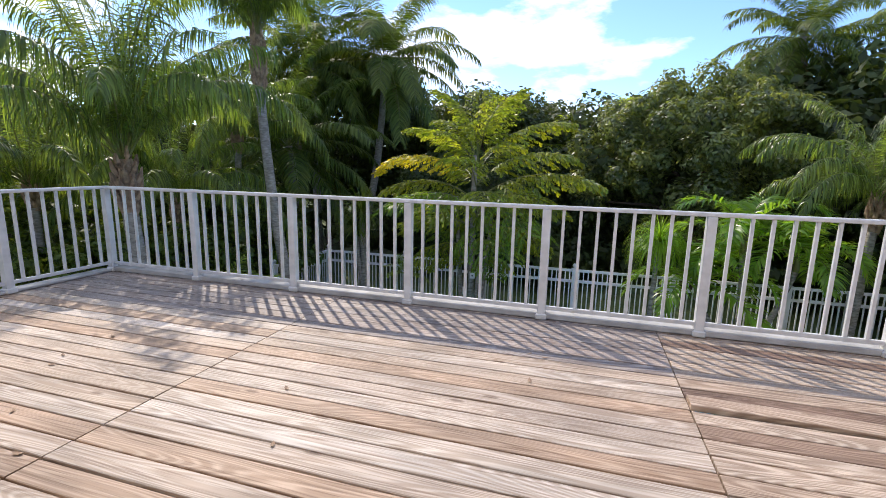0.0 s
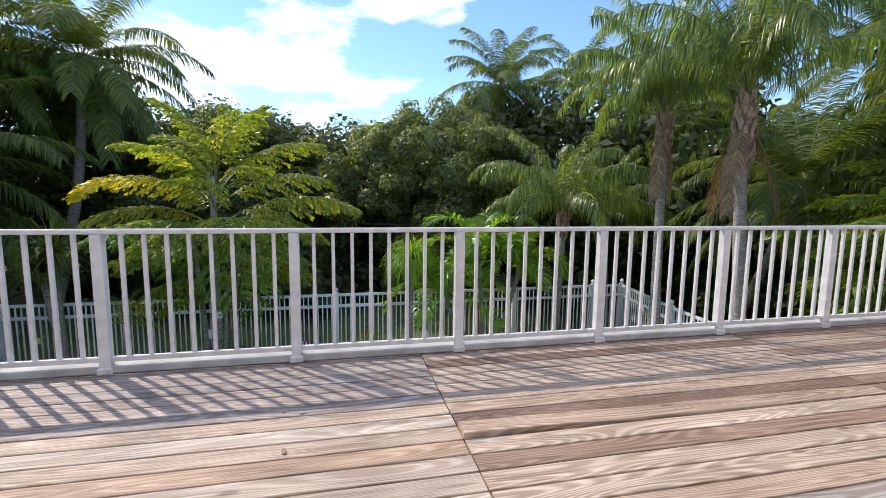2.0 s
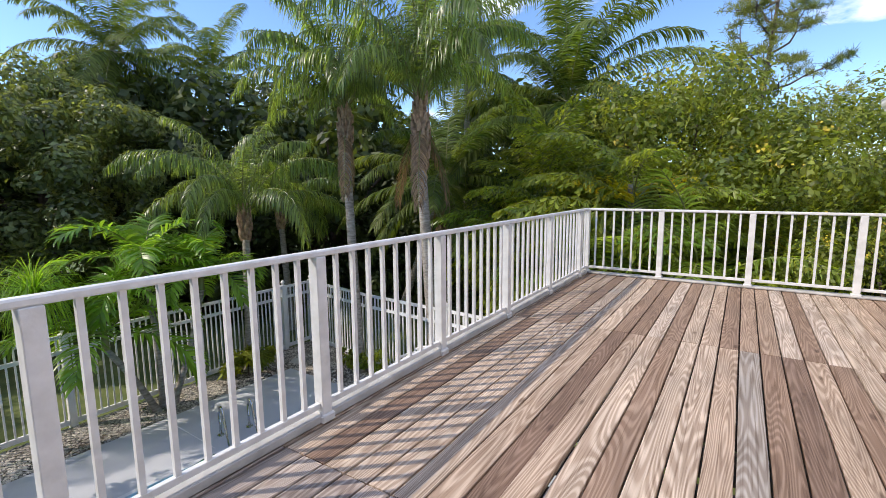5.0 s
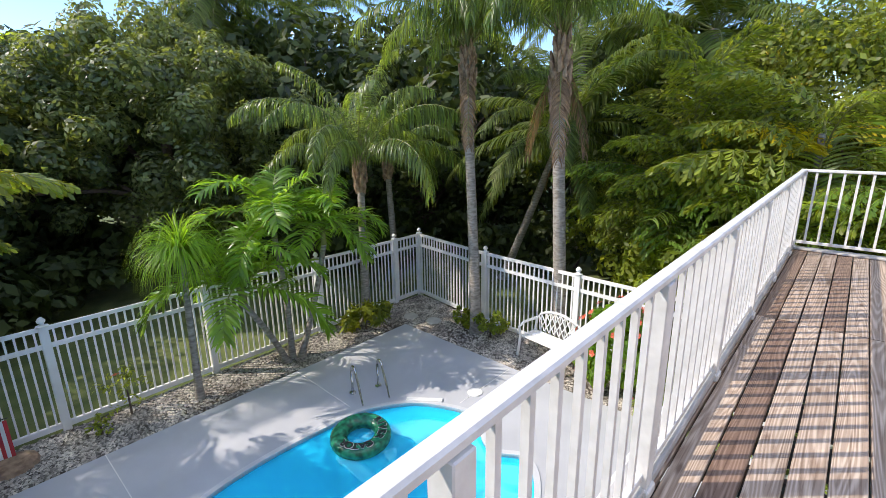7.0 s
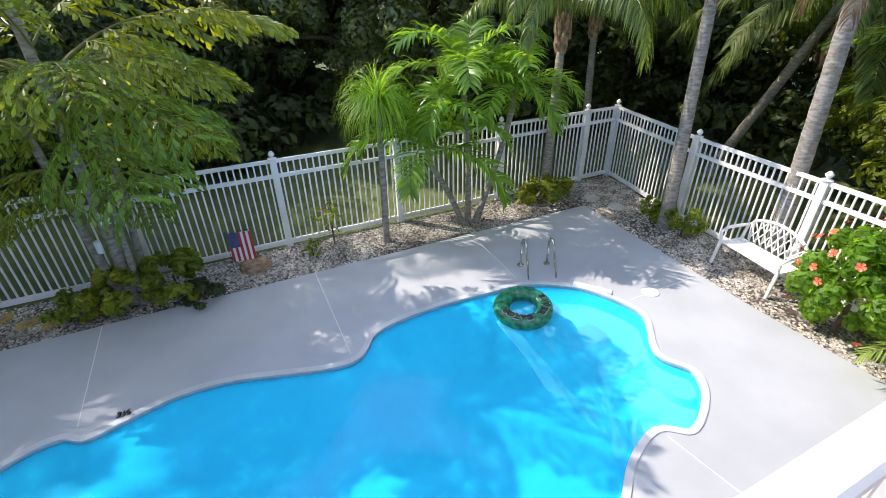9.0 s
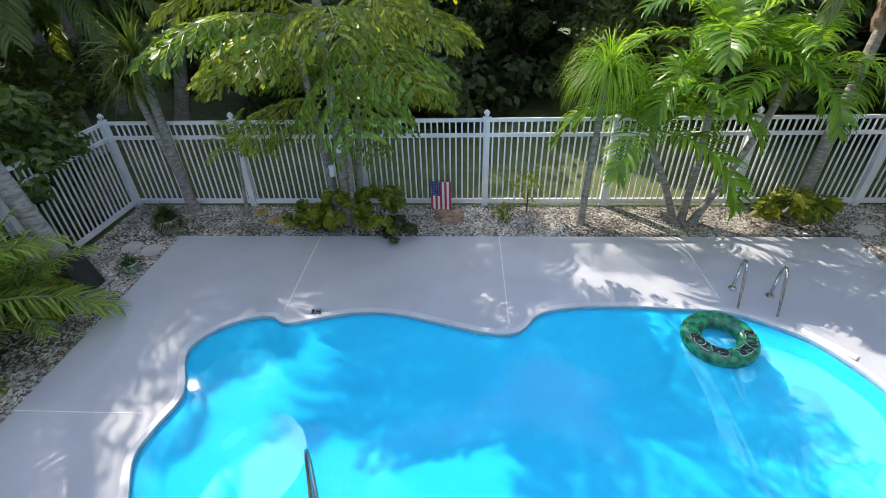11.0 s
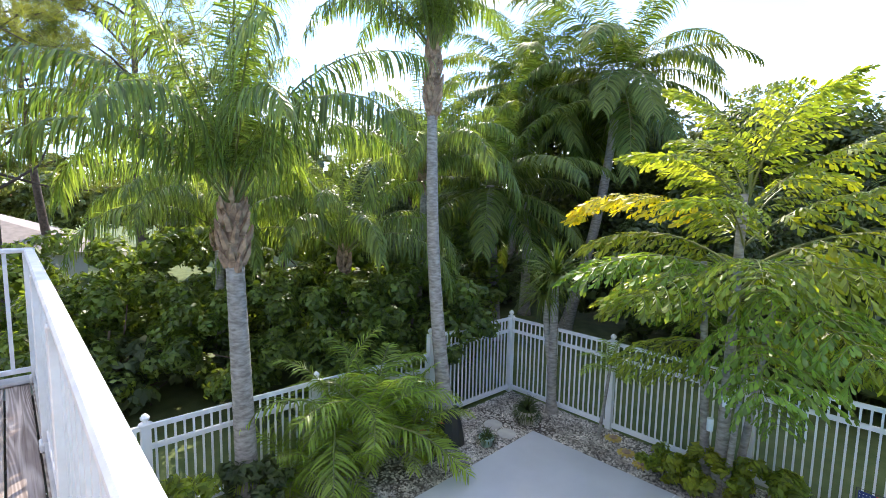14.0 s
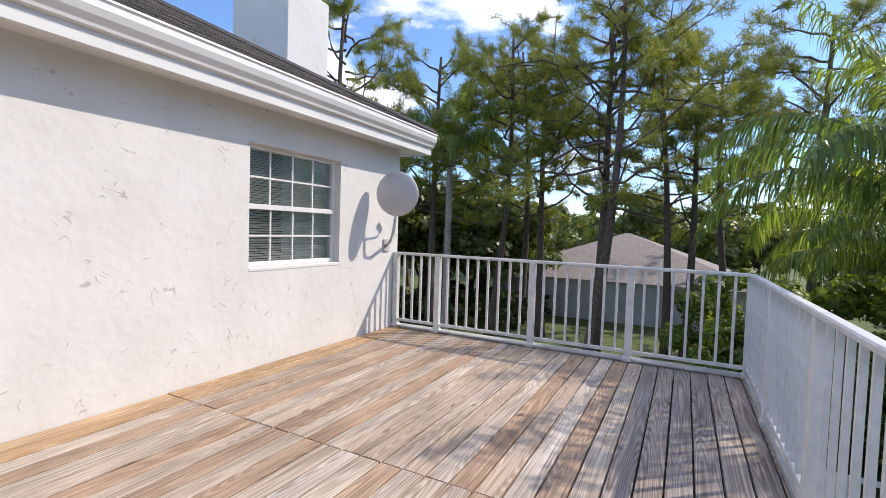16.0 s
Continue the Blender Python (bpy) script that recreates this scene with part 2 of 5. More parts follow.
nt = M_stucco.node_tree
marks, mramp, mmix, mmap = nt.nodes.new("ShaderNodeTexNoise"), nt.nodes.new("ShaderNodeValToRGB"), nt.nodes.new("ShaderNodeMix"), nt.nodes.new("ShaderNodeTexCoord")
marks.inputs["Scale"].default_value, marks.inputs["Detail"].default_value, marks.inputs["Distortion"].default_value = 5.5, 1.0, 0.8
mramp.color_ramp.elements[0].position, mramp.color_ramp.elements[1].position = 0.48, 0.5
mramp.color_ramp.elements[0].color, mramp.color_ramp.elements[1].color = (0, 0, 0, 1), (1, 1, 1, 1)
mramp.color_ramp.elements.new(0.52).color = (0, 0, 0, 1)
mask, kramp, both = nt.nodes.new("ShaderNodeTexNoise"), nt.nodes.new("ShaderNodeValToRGB"), nt.nodes.new("ShaderNodeMath")
mask.inputs["Scale"].default_value, mask.inputs["Detail"].default_value = 7.0, 2.0
kramp.color_ramp.elements[0].position, kramp.color_ramp.elements[1].position = 0.605, 0.65
both.operation = "MULTIPLY"
dark = nt.nodes.new("ShaderNodeValToRGB")
dark.color_ramp.elements[0].color, dark.color_ramp.elements[1].color = (1, 1, 1, 1), (0.5, 0.49, 0.47, 1)
mmix.data_type, mmix.blend_type = "RGBA", "MULTIPLY"
mmix.inputs[0].default_value = 0.8
pb = nt.nodes["Principled BSDF"]
was = pb.inputs["Base Color"].links[0].from_socket
nt.links.new(mmap.outputs["Object"], marks.inputs["Vector"])
nt.links.new(marks.outputs[0], mramp.inputs[0])
nt.links.new(mmap.outputs["Object"], mask.inputs["Vector"])
nt.links.new(mask.outputs[0], kramp.inputs[0])
nt.links.new(mramp.outputs[0], both.inputs[0])
nt.links.new(kramp.outputs[0], both.inputs[1])
nt.links.new(both.outputs[0], dark.inputs[0])
nt.links.new(was, mmix.inputs[6])
nt.links.new(dark.outputs[0], mmix.inputs[7])
nt.links.new(mmix.outputs[2], pb.inputs["Base Color"])

# ---- mesh helpers ----


def part(name, bm, material, parent=None, label="", kind="", smooth=False):
    me = bm
    if isinstance(bm, bmesh.types.BMesh):
        me = bpy.data.meshes.new(name)
        bm.to_mesh(me)
        bm.free()
    if material and not me.materials:
        me.materials.append(material)
    if smooth:
        me.shade_smooth()
    ob = new(name, me)
    if parent:
        ob.parent = parent
    return tagged(ob, label, kind=kind)


def empty(name, m=None, **tags):
    ob = new(name)
    ob.empty_display_size = 0.1
    if m is not None:
        ob.matrix_world = m
    return tagged(ob, **tags)


def box_bm(x0, x1, y0, y1, z0, z1, bev=0.0, bm=None):
    bm = bm or bmesh.new()
    g = bmesh.ops.create_cube(bm, size=1.0)
    vs = g["verts"]
    bmesh.ops.scale(bm, vec=(x1 - x0, y1 - y0, z1 - z0), verts=vs)
    bmesh.ops.translate(bm, vec=((x0 + x1) / 2, (y0 + y1) / 2, (z0 + z1) / 2), verts=vs)
    if bev:
        es = list({e for v in vs for e in v.link_edges})
        bmesh.ops.bevel(bm, geom=es, offset=bev, segments=1, affect="EDGES")
    return bm


def mesh_np(name, verts, faces, materials, index=None, smooth=False):
    me = bpy.data.meshes.new(name)
    me.from_pydata([tuple(v) for v in verts] if not isinstance(verts, list) else verts, [], faces)
    for m in materials:
        me.materials.append(m)
    if index is not None:
        me.polygons.foreach_set("material_index", np.asarray(index, dtype=np.int32))
    if smooth:
        me.shade_smooth()
    me.update()
    return me


def quads_mesh(name, q, materials, index=None):
    """q: array (n, 4, 3) of loose quads."""
    n = len(q)
    me = bpy.data.meshes.new(name)
    me.vertices.add(n * 4)
    me.vertices.foreach_set("co", q.reshape(-1).astype(np.float32))
    me.loops.add(n * 4)
    me.loops.foreach_set("vertex_index", np.arange(n * 4, dtype=np.int32))
    me.polygons.add(n)
    me.polygons.foreach_set("loop_start", np.arange(0, n * 4, 4, dtype=np.int32))
    for m in materials:
        me.materials.append(m)
    if index is not None:
        me.polygons.foreach_set("material_index", np.asarray(index, dtype=np.int32))
    me.update(calc_edges=True)
    me.validate()
    return me


def strip_mesh(name, strips, materials, index=None):
    """strips: array (n, k, 2, 3): n ribbons, each of k cross-lines of two points, welded along their length."""
    n, k = strips.shape[:2]
    base = np.arange(n)[:, None] * (k * 2)
    j = np.arange(k - 1)[None, :] * 2
    a = (base + j)[..., None]
    f = np.concatenate([a, a + 1, a + 3, a + 2], -1).reshape(-1, 4)
    me = bpy.data.meshes.new(name)
    me.vertices.add(n * k * 2)
    me.vertices.foreach_set("co", strips.reshape(-1).astype(np.float32))
    me.loops.add(len(f) * 4)
    me.loops.foreach_set("vertex_index", f.reshape(-1).astype(np.int32))
    me.polygons.add(len(f))
    me.polygons.foreach_set("loop_start", np.arange(0, len(f) * 4, 4, dtype=np.int32))
    for m in materials:
        me.materials.append(m)
    me.update(calc_edges=True)
    return me


def tube(points, radii, sides=8, bm=None, cap=True):
    """A tapered tube through points."""
    bm = bm or bmesh.new()
    pts = [Vector(p) for p in points]
    rings = []
    for i, p in enumerate(pts):
        d = (pts[min(i + 1, len(pts) - 1)] - pts[max(i - 1, 0)]).normalized()
        u = d.cross(Vector((0, 0, 1)) if abs(d.z) < 0.95 else Vector((1, 0, 0))).normalized()
        w = d.cross(u)
        rings.append([bm.verts.new(p + (u * math.cos(a) + w * math.sin(a)) * radii[i]) for a in (2 * math.pi * j / sides for j in range(sides))])
    for a, b in zip(rings, rings[1:]):
        for j in range(sides):
            bm.faces.new((a[j], a[(j + 1) % sides], b[(j + 1) % sides], b[j]))
    if cap:
        bm.faces.new(rings[-1])
        bm.faces.new(rings[0][::-1])
    return bm


def lathe(profile, sides=24, bm=None):
    bm = bm or bmesh.new()
    rings = [[bm.verts.new((r * math.cos(2 * math.pi * j / sides), r * math.sin(2 * math.pi * j / sides), z)) for j in range(sides)] for r, z in profile]
    for a, b in zip(rings, rings[1:]):
        for j in range(sides):
            bm.faces.new((a[j], a[(j + 1) % sides], b[(j + 1) % sides], b[j]))
    bm.faces.new(rings[-1])
    bm.faces.new(rings[0][::-1])
    return bm


def plate(name, outlines, z0, z1, material, parent=None, **tags):
    """A flat plate between two heights, with the later outlines cut out of the first."""
    cu = bpy.data.curves.new(name, "CURVE")
    cu.dimensions, cu.fill_mode = "2D", "BOTH"
    cu.extrude = (z1 - z0) / 2
    for o in outlines:
        sp = cu.splines.new("POLY")
        sp.points.add(len(o) - 1)
        for pt, xy in zip(sp.points, o):
            pt.co = (xy[0], xy[1], 0, 1)
        sp.use_cyclic_u = True
    tmp = bpy.data.objects.new(name + "_outline", cu)
    me = bpy.data.meshes.new_from_object(tmp)
    bpy.data.objects.remove(tmp)
    bpy.data.curves.remove(cu)
    me.transform(Matrix.Translation((0, 0, (z0 + z1) / 2)))
    me.materials.clear()
    ob = part(name, me, material, parent)
    return tagged(ob, **tags)


def smooth_loop(pts, steps=5):
    out, n = [], len(pts)
    for i in range(n):
        p0, p1, p2, p3 = (np.array(pts[(i + k) % n], float) for k in (-1, 0, 1, 2))
        for s in range(steps):
            t = s / steps
            out.append(tuple(0.5 * (2 * p1 + (p2 - p0) * t + (2 * p0 - 5 * p1 + 4 * p2 - p3) * t * t + (3 * p1 - p0 - 3 * p2 + p3) * t ** 3)))
    return out


def offset_loop(pts, d):
    p = np.array(pts)
    t = np.roll(p, -1, 0) - np.roll(p, 1, 0)
    t /= np.linalg.norm(t, axis=1)[:, None]
    return [tuple(v) for v in p + np.stack([-t[:, 1], t[:, 0]], 1) * d]


# ---- the setting ----
ZG, ZP = -2.80, -2.75
POOL = [(0.52, 8.64), (0.82, 8.97), (1.27, 9.12), (2.0, 9.17), (2.7, 9.13), (3.4, 9.05), (3.98, 8.72), (4.33, 8.3), (4.55, 7.6), (4.15, 7.02),
        (4.1, 6.8), (4.25, 6.5), (4.1, 6.2), (3.75, 5.95), (3.41, 5.84), (3.1, 6.02), (2.6, 5.85), (2.1, 5.5), (1.0, 5.0), (-0.5, 4.85), (-2.0, 5.2),
        (-2.9, 5.7), (-3.31, 6.37), (-3.48, 6.75), (-3.45, 7.1), (-3.38, 7.5), (-3.62, 8.0), (-3.64, 8.3), (-3.4, 8.65), (-3.0, 8.86), (-2.7, 8.88),
        (-2.5, 8.76), (-2.2, 8.84), (-1.6, 8.99), (-1.0, 8.96), (-0.37, 8.78), (0.15, 8.63)]
rim = smooth_loop(POOL, 5)
if sum(a[0] * b[1] - b[0] * a[1] for a, b in zip(rim, rim[1:] + rim[:1])) < 0:
    rim = rim[::-1]
inner = offset_loop(rim, 0.08)
PAVE = [(-5.1, 10.87), (-5.05, 0.3), (6.1, 0.3), (6.05, 7.0), (6.2, 10.87)]
plate("ground", [[(-300, -300), (300, -300), (300, 300), (-300, 300)], [(-4.6, 4.4), (5.2, 4.4), (5.2, 9.8), (-4.6, 9.8)]], ZG - 0.3, ZG, M_lawn, kind="structure")
plate("pavement", [PAVE, rim], ZG - 0.1, ZP, M_pave, kind="structure")
coping = plate("pool_coping", [rim, inner], ZP - 0.12, ZP + 0.012, M_coping, label="off-white rounded coping round the free-form pool", category="pool edge")
WATER = ZP - 0.05
pool = empty("swimming_pool", label="free-form blue fibreglass swimming pool sunk in the pavement", category="swimming pool")
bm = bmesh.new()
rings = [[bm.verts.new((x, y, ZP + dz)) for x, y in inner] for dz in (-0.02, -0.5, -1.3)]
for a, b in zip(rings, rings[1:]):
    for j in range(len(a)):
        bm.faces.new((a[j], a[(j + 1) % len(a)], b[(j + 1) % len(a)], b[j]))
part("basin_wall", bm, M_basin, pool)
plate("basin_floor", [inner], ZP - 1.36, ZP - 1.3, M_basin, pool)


M_water = bpy.data.materials.new("pool_water")
M_water.use_nodes = True
wt = M_water.node_tree
wt.nodes.remove(wt.nodes["Principled BSDF"])
w_tr, w_gl, w_fr, w_mx = (wt.nodes.new(k) for k in ("ShaderNodeBsdfTransparent", "ShaderNodeBsdfGlossy", "ShaderNodeFresnel", "ShaderNodeMixShader"))
w_tr.inputs[0].default_value = (0.62, 0.95, 1.0, 1)
w_gl.inputs["Roughness"].default_value = 0.03
w_fr.inputs[0].default_value = 1.2
w_no, w_bp = wt.nodes.new("ShaderNodeTexNoise"), wt.nodes.new("ShaderNodeBump")
w_no.inputs["Scale"].default_value, w_bp.inputs["Strength"].default_value, w_bp.inputs["Distance"].default_value = 5.0, 0.12, 0.02
wt.links.new(w_no.outputs[0], w_bp.inputs["Height"])
wt.links.new(w_bp.outputs[0], w_gl.inputs["Normal"])
wt.links.new(w_fr.outputs[0], w_mx.inputs[0])
wt.links.new(w_gl.outputs[0], w_mx.inputs[2])
w_df, w_m2 = wt.nodes.new("ShaderNodeBsdfDiffuse"), wt.nodes.new("ShaderNodeMixShader")
w_df.inputs[0].default_value, w_m2.inputs[0].default_value = (0.0, 0.66, 1.0, 1), 0.66
wt.links.new(w_tr.outputs[0], w_m2.inputs[1])
wt.links.new(w_df.outputs[0], w_m2.inputs[2])
wt.links.new(w_m2.outputs[0], w_mx.inputs[1])
wt.links.new(w_mx.outputs[0], wt.nodes["Material Output"].inputs[0])
plate("water", [inner], WATER, WATER, M_water, kind="structure").visible_shadow = False
M_glass = bpy.data.materials.new("window_glass")
M_glass.use_nodes = True
gt = M_glass.node_tree
gt.nodes.remove(gt.nodes["Principled BSDF"])
g_tr, g_gl, g_fr, g_mx = (gt.nodes.new(k) for k in ("ShaderNodeBsdfTransparent", "ShaderNodeBsdfGlossy", "ShaderNodeFresnel", "ShaderNodeMixShader"))
g_tr.inputs[0].default_value = (0.85, 0.9, 0.9, 1)
g_gl.inputs["Roughness"].default_value = 0.02
g_fr.inputs[0].default_value = 1.9
gt.links.new(g_fr.outputs[0], g_mx.inputs[0])
gt.links.new(g_tr.outputs[0], g_mx.inputs[1])
gt.links.new(g_gl.outputs[0], g_mx.inputs[2])
gt.links.new(g_mx.outputs[0], gt.nodes["Material Output"].inputs[0])


def oval(cx, cy, rx, ry, n=20, turn=0.0):
    return [(cx + rx * math.cos(a) * math.cos(turn) - ry * math.sin(a) * math.sin(turn), cy + rx * math.cos(a) * math.sin(turn) + ry * math.sin(a) * math.cos(turn)) for a in (2 * math.pi * k / n for k in range(n))]


arc = [(2.75, 8.75), (3.1, 8.3), (3.32, 7.75), (3.4, 7.1), (3.32, 6.5), (3.1, 6.08)]
east = sorted((q for q in inner if q[0] > 3.15), key=lambda q: math.atan2(q[1] - 7.2, q[0] - 3.0))
plate("end_ledge", [east + arc], ZP - 1.3, ZP - 0.28, M_ledge, pool, label="pale shallow ledge following the pool's rounded end")
plate("step", [oval(4.05, 6.75, 0.26, 0.5, 20, -0.2)], ZP - 0.28, ZP - 0.16, M_ledge, pool, label="pale shallow step ledge")
plate("seat_ledge", [oval(-3.0, 8.15, 0.5, 0.45)], ZP - 1.3, ZP - 0.4, M_ledge, pool, label="pale seat ledge in the pool corner")
plate("seat_ledge", [oval(-2.65, 7.1, 0.75, 0.7)], ZP - 1.3, ZP - 0.6, M_ledge, pool, label="pale seat ledge in the pool corner")

# bed of pebbles round the pavement
BEDS = [[(-6.5, 10.9), (-6.5, 12.0), (7.8, 12.0), (7.8, 10.9)], [(-6.7, 5.0), (-6.5, 10.89), (-5.1, 10.89), (-5.06, 5.0)], [(6.2, 10.89), (7.75, 10.89), (7.3, 7.2), (7.0, 4.0), (6.08, 4.0), (6.05, 7.0)]]
for bed in BEDS:
    plate("garden_bed", [bed], ZG, ZG + 0.03, M_mulch, kind="structure")


def pebbles(name, bed, n, seed):
    rng = np.random.default_rng(seed)
    b = np.array(bed)
    lo, hi = b.min(0), b.max(0)
    p = lo + rng.random((n * 2, 2)) * (hi - lo)
    keep = np.ones(len(p), bool)
    area = sum(a[0] * c[1] - c[0] * a[1] for a, c in zip(bed, bed[1:] + bed[:1]))
    for a, c in zip(b, np.roll(b, -1, 0)):
        keep &= ((c[0] - a[0]) * (p[:, 1] - a[1]) - (c[1] - a[1]) * (p[:, 0] - a[0])) * (1 if area > 0 else -1) > 0
    patch = np.sin(p[:, 0] * 1.7 + seed) * np.cos(p[:, 1] * 2.3) + rng.normal(0, 0.5, len(p))
    p = p[keep & (patch > -0.75)][:n]
    n = len(p)
    r = rng.uniform(0.015, 0.040, n)
    c = np.concatenate([p, np.full((n, 1), ZG + 0.035)], 1)
    a = rng.random(n) * 6.28
    base = np.array([(1, 0, 0), (0, 0.7, 0), (-1, 0, 0), (0, -0.7, 0), (0, 0, 0.6), (0, 0, -0.4)])
    v = base[None] * r[:, None, None]
    ca, sa = np.cos(a)[:, None], np.sin(a)[:, None]
    v = np.stack([v[..., 0] * ca - v[..., 1] * sa, v[..., 0] * sa + v[..., 1] * ca, v[..., 2]], -1) + c[:, None]
    f = np.array([(0, 1, 4), (1, 2, 4), (2, 3, 4), (3, 0, 4)])
    faces = (f[None] + (np.arange(n) * 6)[:, None, None]).reshape(-1, 3)
    me = bpy.data.meshes.new(name)
    me.vertices.add(n * 6)
    me.vertices.foreach_set("co", v.reshape(-1).astype(np.float32))
    me.loops.add(len(faces) * 3)
    me.loops.foreach_set("vertex_index", faces.reshape(-1).astype(np.int32))
    me.polygons.add(len(faces))
    me.polygons.foreach_set("loop_start", np.arange(0, len(faces) * 3, 3, dtype=np.int32))
    me.update(calc_edges=True)
    me.materials.append(M_pebble)
    ob = new(name, me)
    return tagged(ob, "pale mixed pebbles covering the garden bed beside the pavement", "pebbles", kind="stuff")


pebbles("pebbles", BEDS[0], 26000, 1)
pebbles("pebbles", BEDS[1], 14000, 2)
pebbles("pebbles", BEDS[2], 12000, 3)
bm = bmesh.new()
for x0, x1, y0, y1 in [(-2.615, -2.603, 8.93, 10.87), (0.445, 0.457, 8.7, 10.87), (-5.07, -3.63, 7.235, 7.247), (-1.2, -1.188, 0.4, 4.8), (6.0, 4.6, 7.92, 7.932)]:
    box_bm(min(x0, x1), max(x0, x1), y0, y1, ZP - 0.01, ZP + 0.004, bm=bm)
tube([(3.42, 10.86, ZP), (3.37, 9.2, ZP)], [0.006, 0.006], 4, bm)
tube([(3.15, 5.95, ZP), (3.35, 4.6, ZP)], [0.006, 0.006], 4, bm)
part("trim_joint", bm, M_joint, label="white sealant lines across the grey pavement", kind="structure")

# ---- deck ----
X_W, X_E, Y_N, Y_S = -5.23, 6.62, 4.2, 0.1
DECK_H = -3.265
PITCH = (4.30 - Y_S - 0.004) / 29
deck = empty("deck", label="raised deck of weathered grey-brown boards behind the house wall", category="deck")
SEAMS = [-5.36, -2.115, 0.83, 3.80, 6.75]
board_meshes = {}
rng = random.Random(4)
DECK_Z = 0.0


def board_mesh(length, kind, material):
    key = (round(length, 3), kind, material.name)
    if key not in board_meshes:
        r = random.Random(kind * 7 + int(length * 10))
        bm = bmesh.new()
        n = 8
        w = (PITCH - 0.0115) / 2
        prof = [(-w, -0.036), (-w, -0.003), (-w + 0.004, 0.0), (w - 0.004, 0.0), (w, -0.003), (w, -0.036)]
        rings = []
        for i in range(n + 1):
            x = -length / 2 + length * i / n
            dy, dz = r.uniform(-0.0012, 0.0012), r.uniform(-0.002, 0.001)
            rings.append([bm.verts.new((x, y + dy, z + dz)) for y, z in prof])
        for a, b in zip(rings, rings[1:]):
            for j in range(6):
                bm.faces.new((a[j], b[j], b[(j + 1) % 6], a[(j + 1) % 6]))
        bm.faces.new(rings[0])
        bm.faces.new(rings[-1][::-1])
        me = bpy.data.meshes.new("board")
        bm.to_mesh(me)
        bm.free()
        me.materials.append(material)
        board_meshes[key] = me
    return board_meshes[key]


# ---- railing ----


def railing(name, label, p0, p1, posts, first_corner=True):
    """A metal guard rail from p0 to p1, with posts at distances along it."""
    d = Vector(p1) - Vector(p0)
    length = d.length
    turn = math.degrees(math.atan2(d.y, d.x))
    top = empty(name, pose(p0[0], p0[1], 0, 0, 0, turn), label=label, category="railing")
    bm = box_bm(-0.035, length + 0.035, -0.029, 0.029, 0.985, 1.02, 0.008)
    part("top_rail", bm, M_rail, top)
    bm = box_bm(0, length, -0.016, 0.016, 0.085, 0.12, 0.003)
    part("bottom_rail", bm, M_rail, top)
    pm, fm, bmh = None, None, None
    for s in posts:
        if pm is None:
            ob = part("post", box_bm(-0.036, 0.036, -0.036, 0.036, 0, 0.985, 0.004), M_rail, top)
            fl = part("flange", box_bm(-0.05, 0.05, -0.05, 0.05, 0.0, 0.05, 0.008), M_rail, ob)
            pm, fm = ob.data, fl.data
        else:
            ob = new("post", pm)
            ob.parent = top
            fl = new("flange", fm)
            fl.parent = ob
        ob.location = (s, 0, 0)
    stops = posts if posts[0] < 0.01 else [0.0] + posts
    for a, b in zip(stops, stops[1:]):
        n = max(1, round((b - a) / 0.136) - 1)
        for i in range(n):
            x = a + (b - a) * (i + 1) / (n + 1)
            if bmh is None:
                ob = part("baluster", box_bm(-0.0125, 0.0125, -0.0125, 0.0125, 0.12, 0.985), M_rail, top)
                bmh = ob.data
            else:
                ob = new("baluster", bmh)
                ob.parent = top
            ob.location = (x, 0, 0)
    return top


NX = [-5.23, -3.956, -2.69, -1.408, -0.127, 1.146, 2.421, 3.68, 4.93, 6.20, 6.62]
railing("railing", "long white metal guard railing along the garden side of the deck", (X_W, Y_N), (X_E, Y_N), [x - X_W for x in NX])
railing("railing", "short white metal guard railing at the deck's end beside stucco wall", (X_W, Y_N), (X_W, Y_S + 0.01), [1.076, 2.148, 3.405, 4.05])
railing("railing", "short white metal guard railing across the deck's end beside yellow-green shrubs", (X_E, Y_N), (X_E, Y_S + 0.01), [1.05, 2.138, 3.23, 4.05])
part("edge_board", box_bm(-5.3, 6.69, 4.17, 4.29, 0.004, 0.055, 0.006), M_edge, deck, "weathered grey-white edge board under the railing")
part("edge_board", box_bm(-5.34, -5.19, 0.12, 4.165, 0.004, 0.03, 0.006), M_edge, deck, "weathered grey-white edge board under the railing")
part("edge_board", box_bm(6.56, 6.70, 0.12, 4.165, 0.004, 0.03, 0.006), M_edge, deck, "weathered grey-white edge board under the railing")
part("fascia", box_bm(-5.36, 6.75, 4.3, 4.33, -0.27, -0.003), M_white, deck, "white painted fascia")
part("fascia", box_bm(-5.39, -5.361, 0.1, 4.33, -0.27, -0.003), M_white, deck, "white painted fascia")
part("fascia", box_bm(6.751, 6.78, 0.1, 4.33, -0.27, -0.003), M_white, deck, "white painted fascia")
for x in (-5.0, -2.115, 0.83, 3.80, 6.4):
    part("joist", box_bm(x - 0.045, x + 0.045, 0.11, 4.299, -0.24, -0.042), M_pinebark, deck)
    part("support_post", box_bm(x - 0.07, x + 0.07, 4.05, 4.19, DECK_H, -0.24, 0.005), M_white, deck)

for k in range(30):
    x = -5.1 + 0.4 * k
    if min(abs(x - s) for s in (-5.0, -2.115, 0.83, 3.80, 6.4)) > 0.1:
        part("joist", box_bm(x - 0.02, x + 0.02, 0.11, 4.299, -0.22, -0.042), M_pinebark, deck)

# ---- fence ----
fence = empty("picket_fence", label="white vinyl picket fence with ball-topped posts around the pool garden", category="fence")
fence_cache = {}


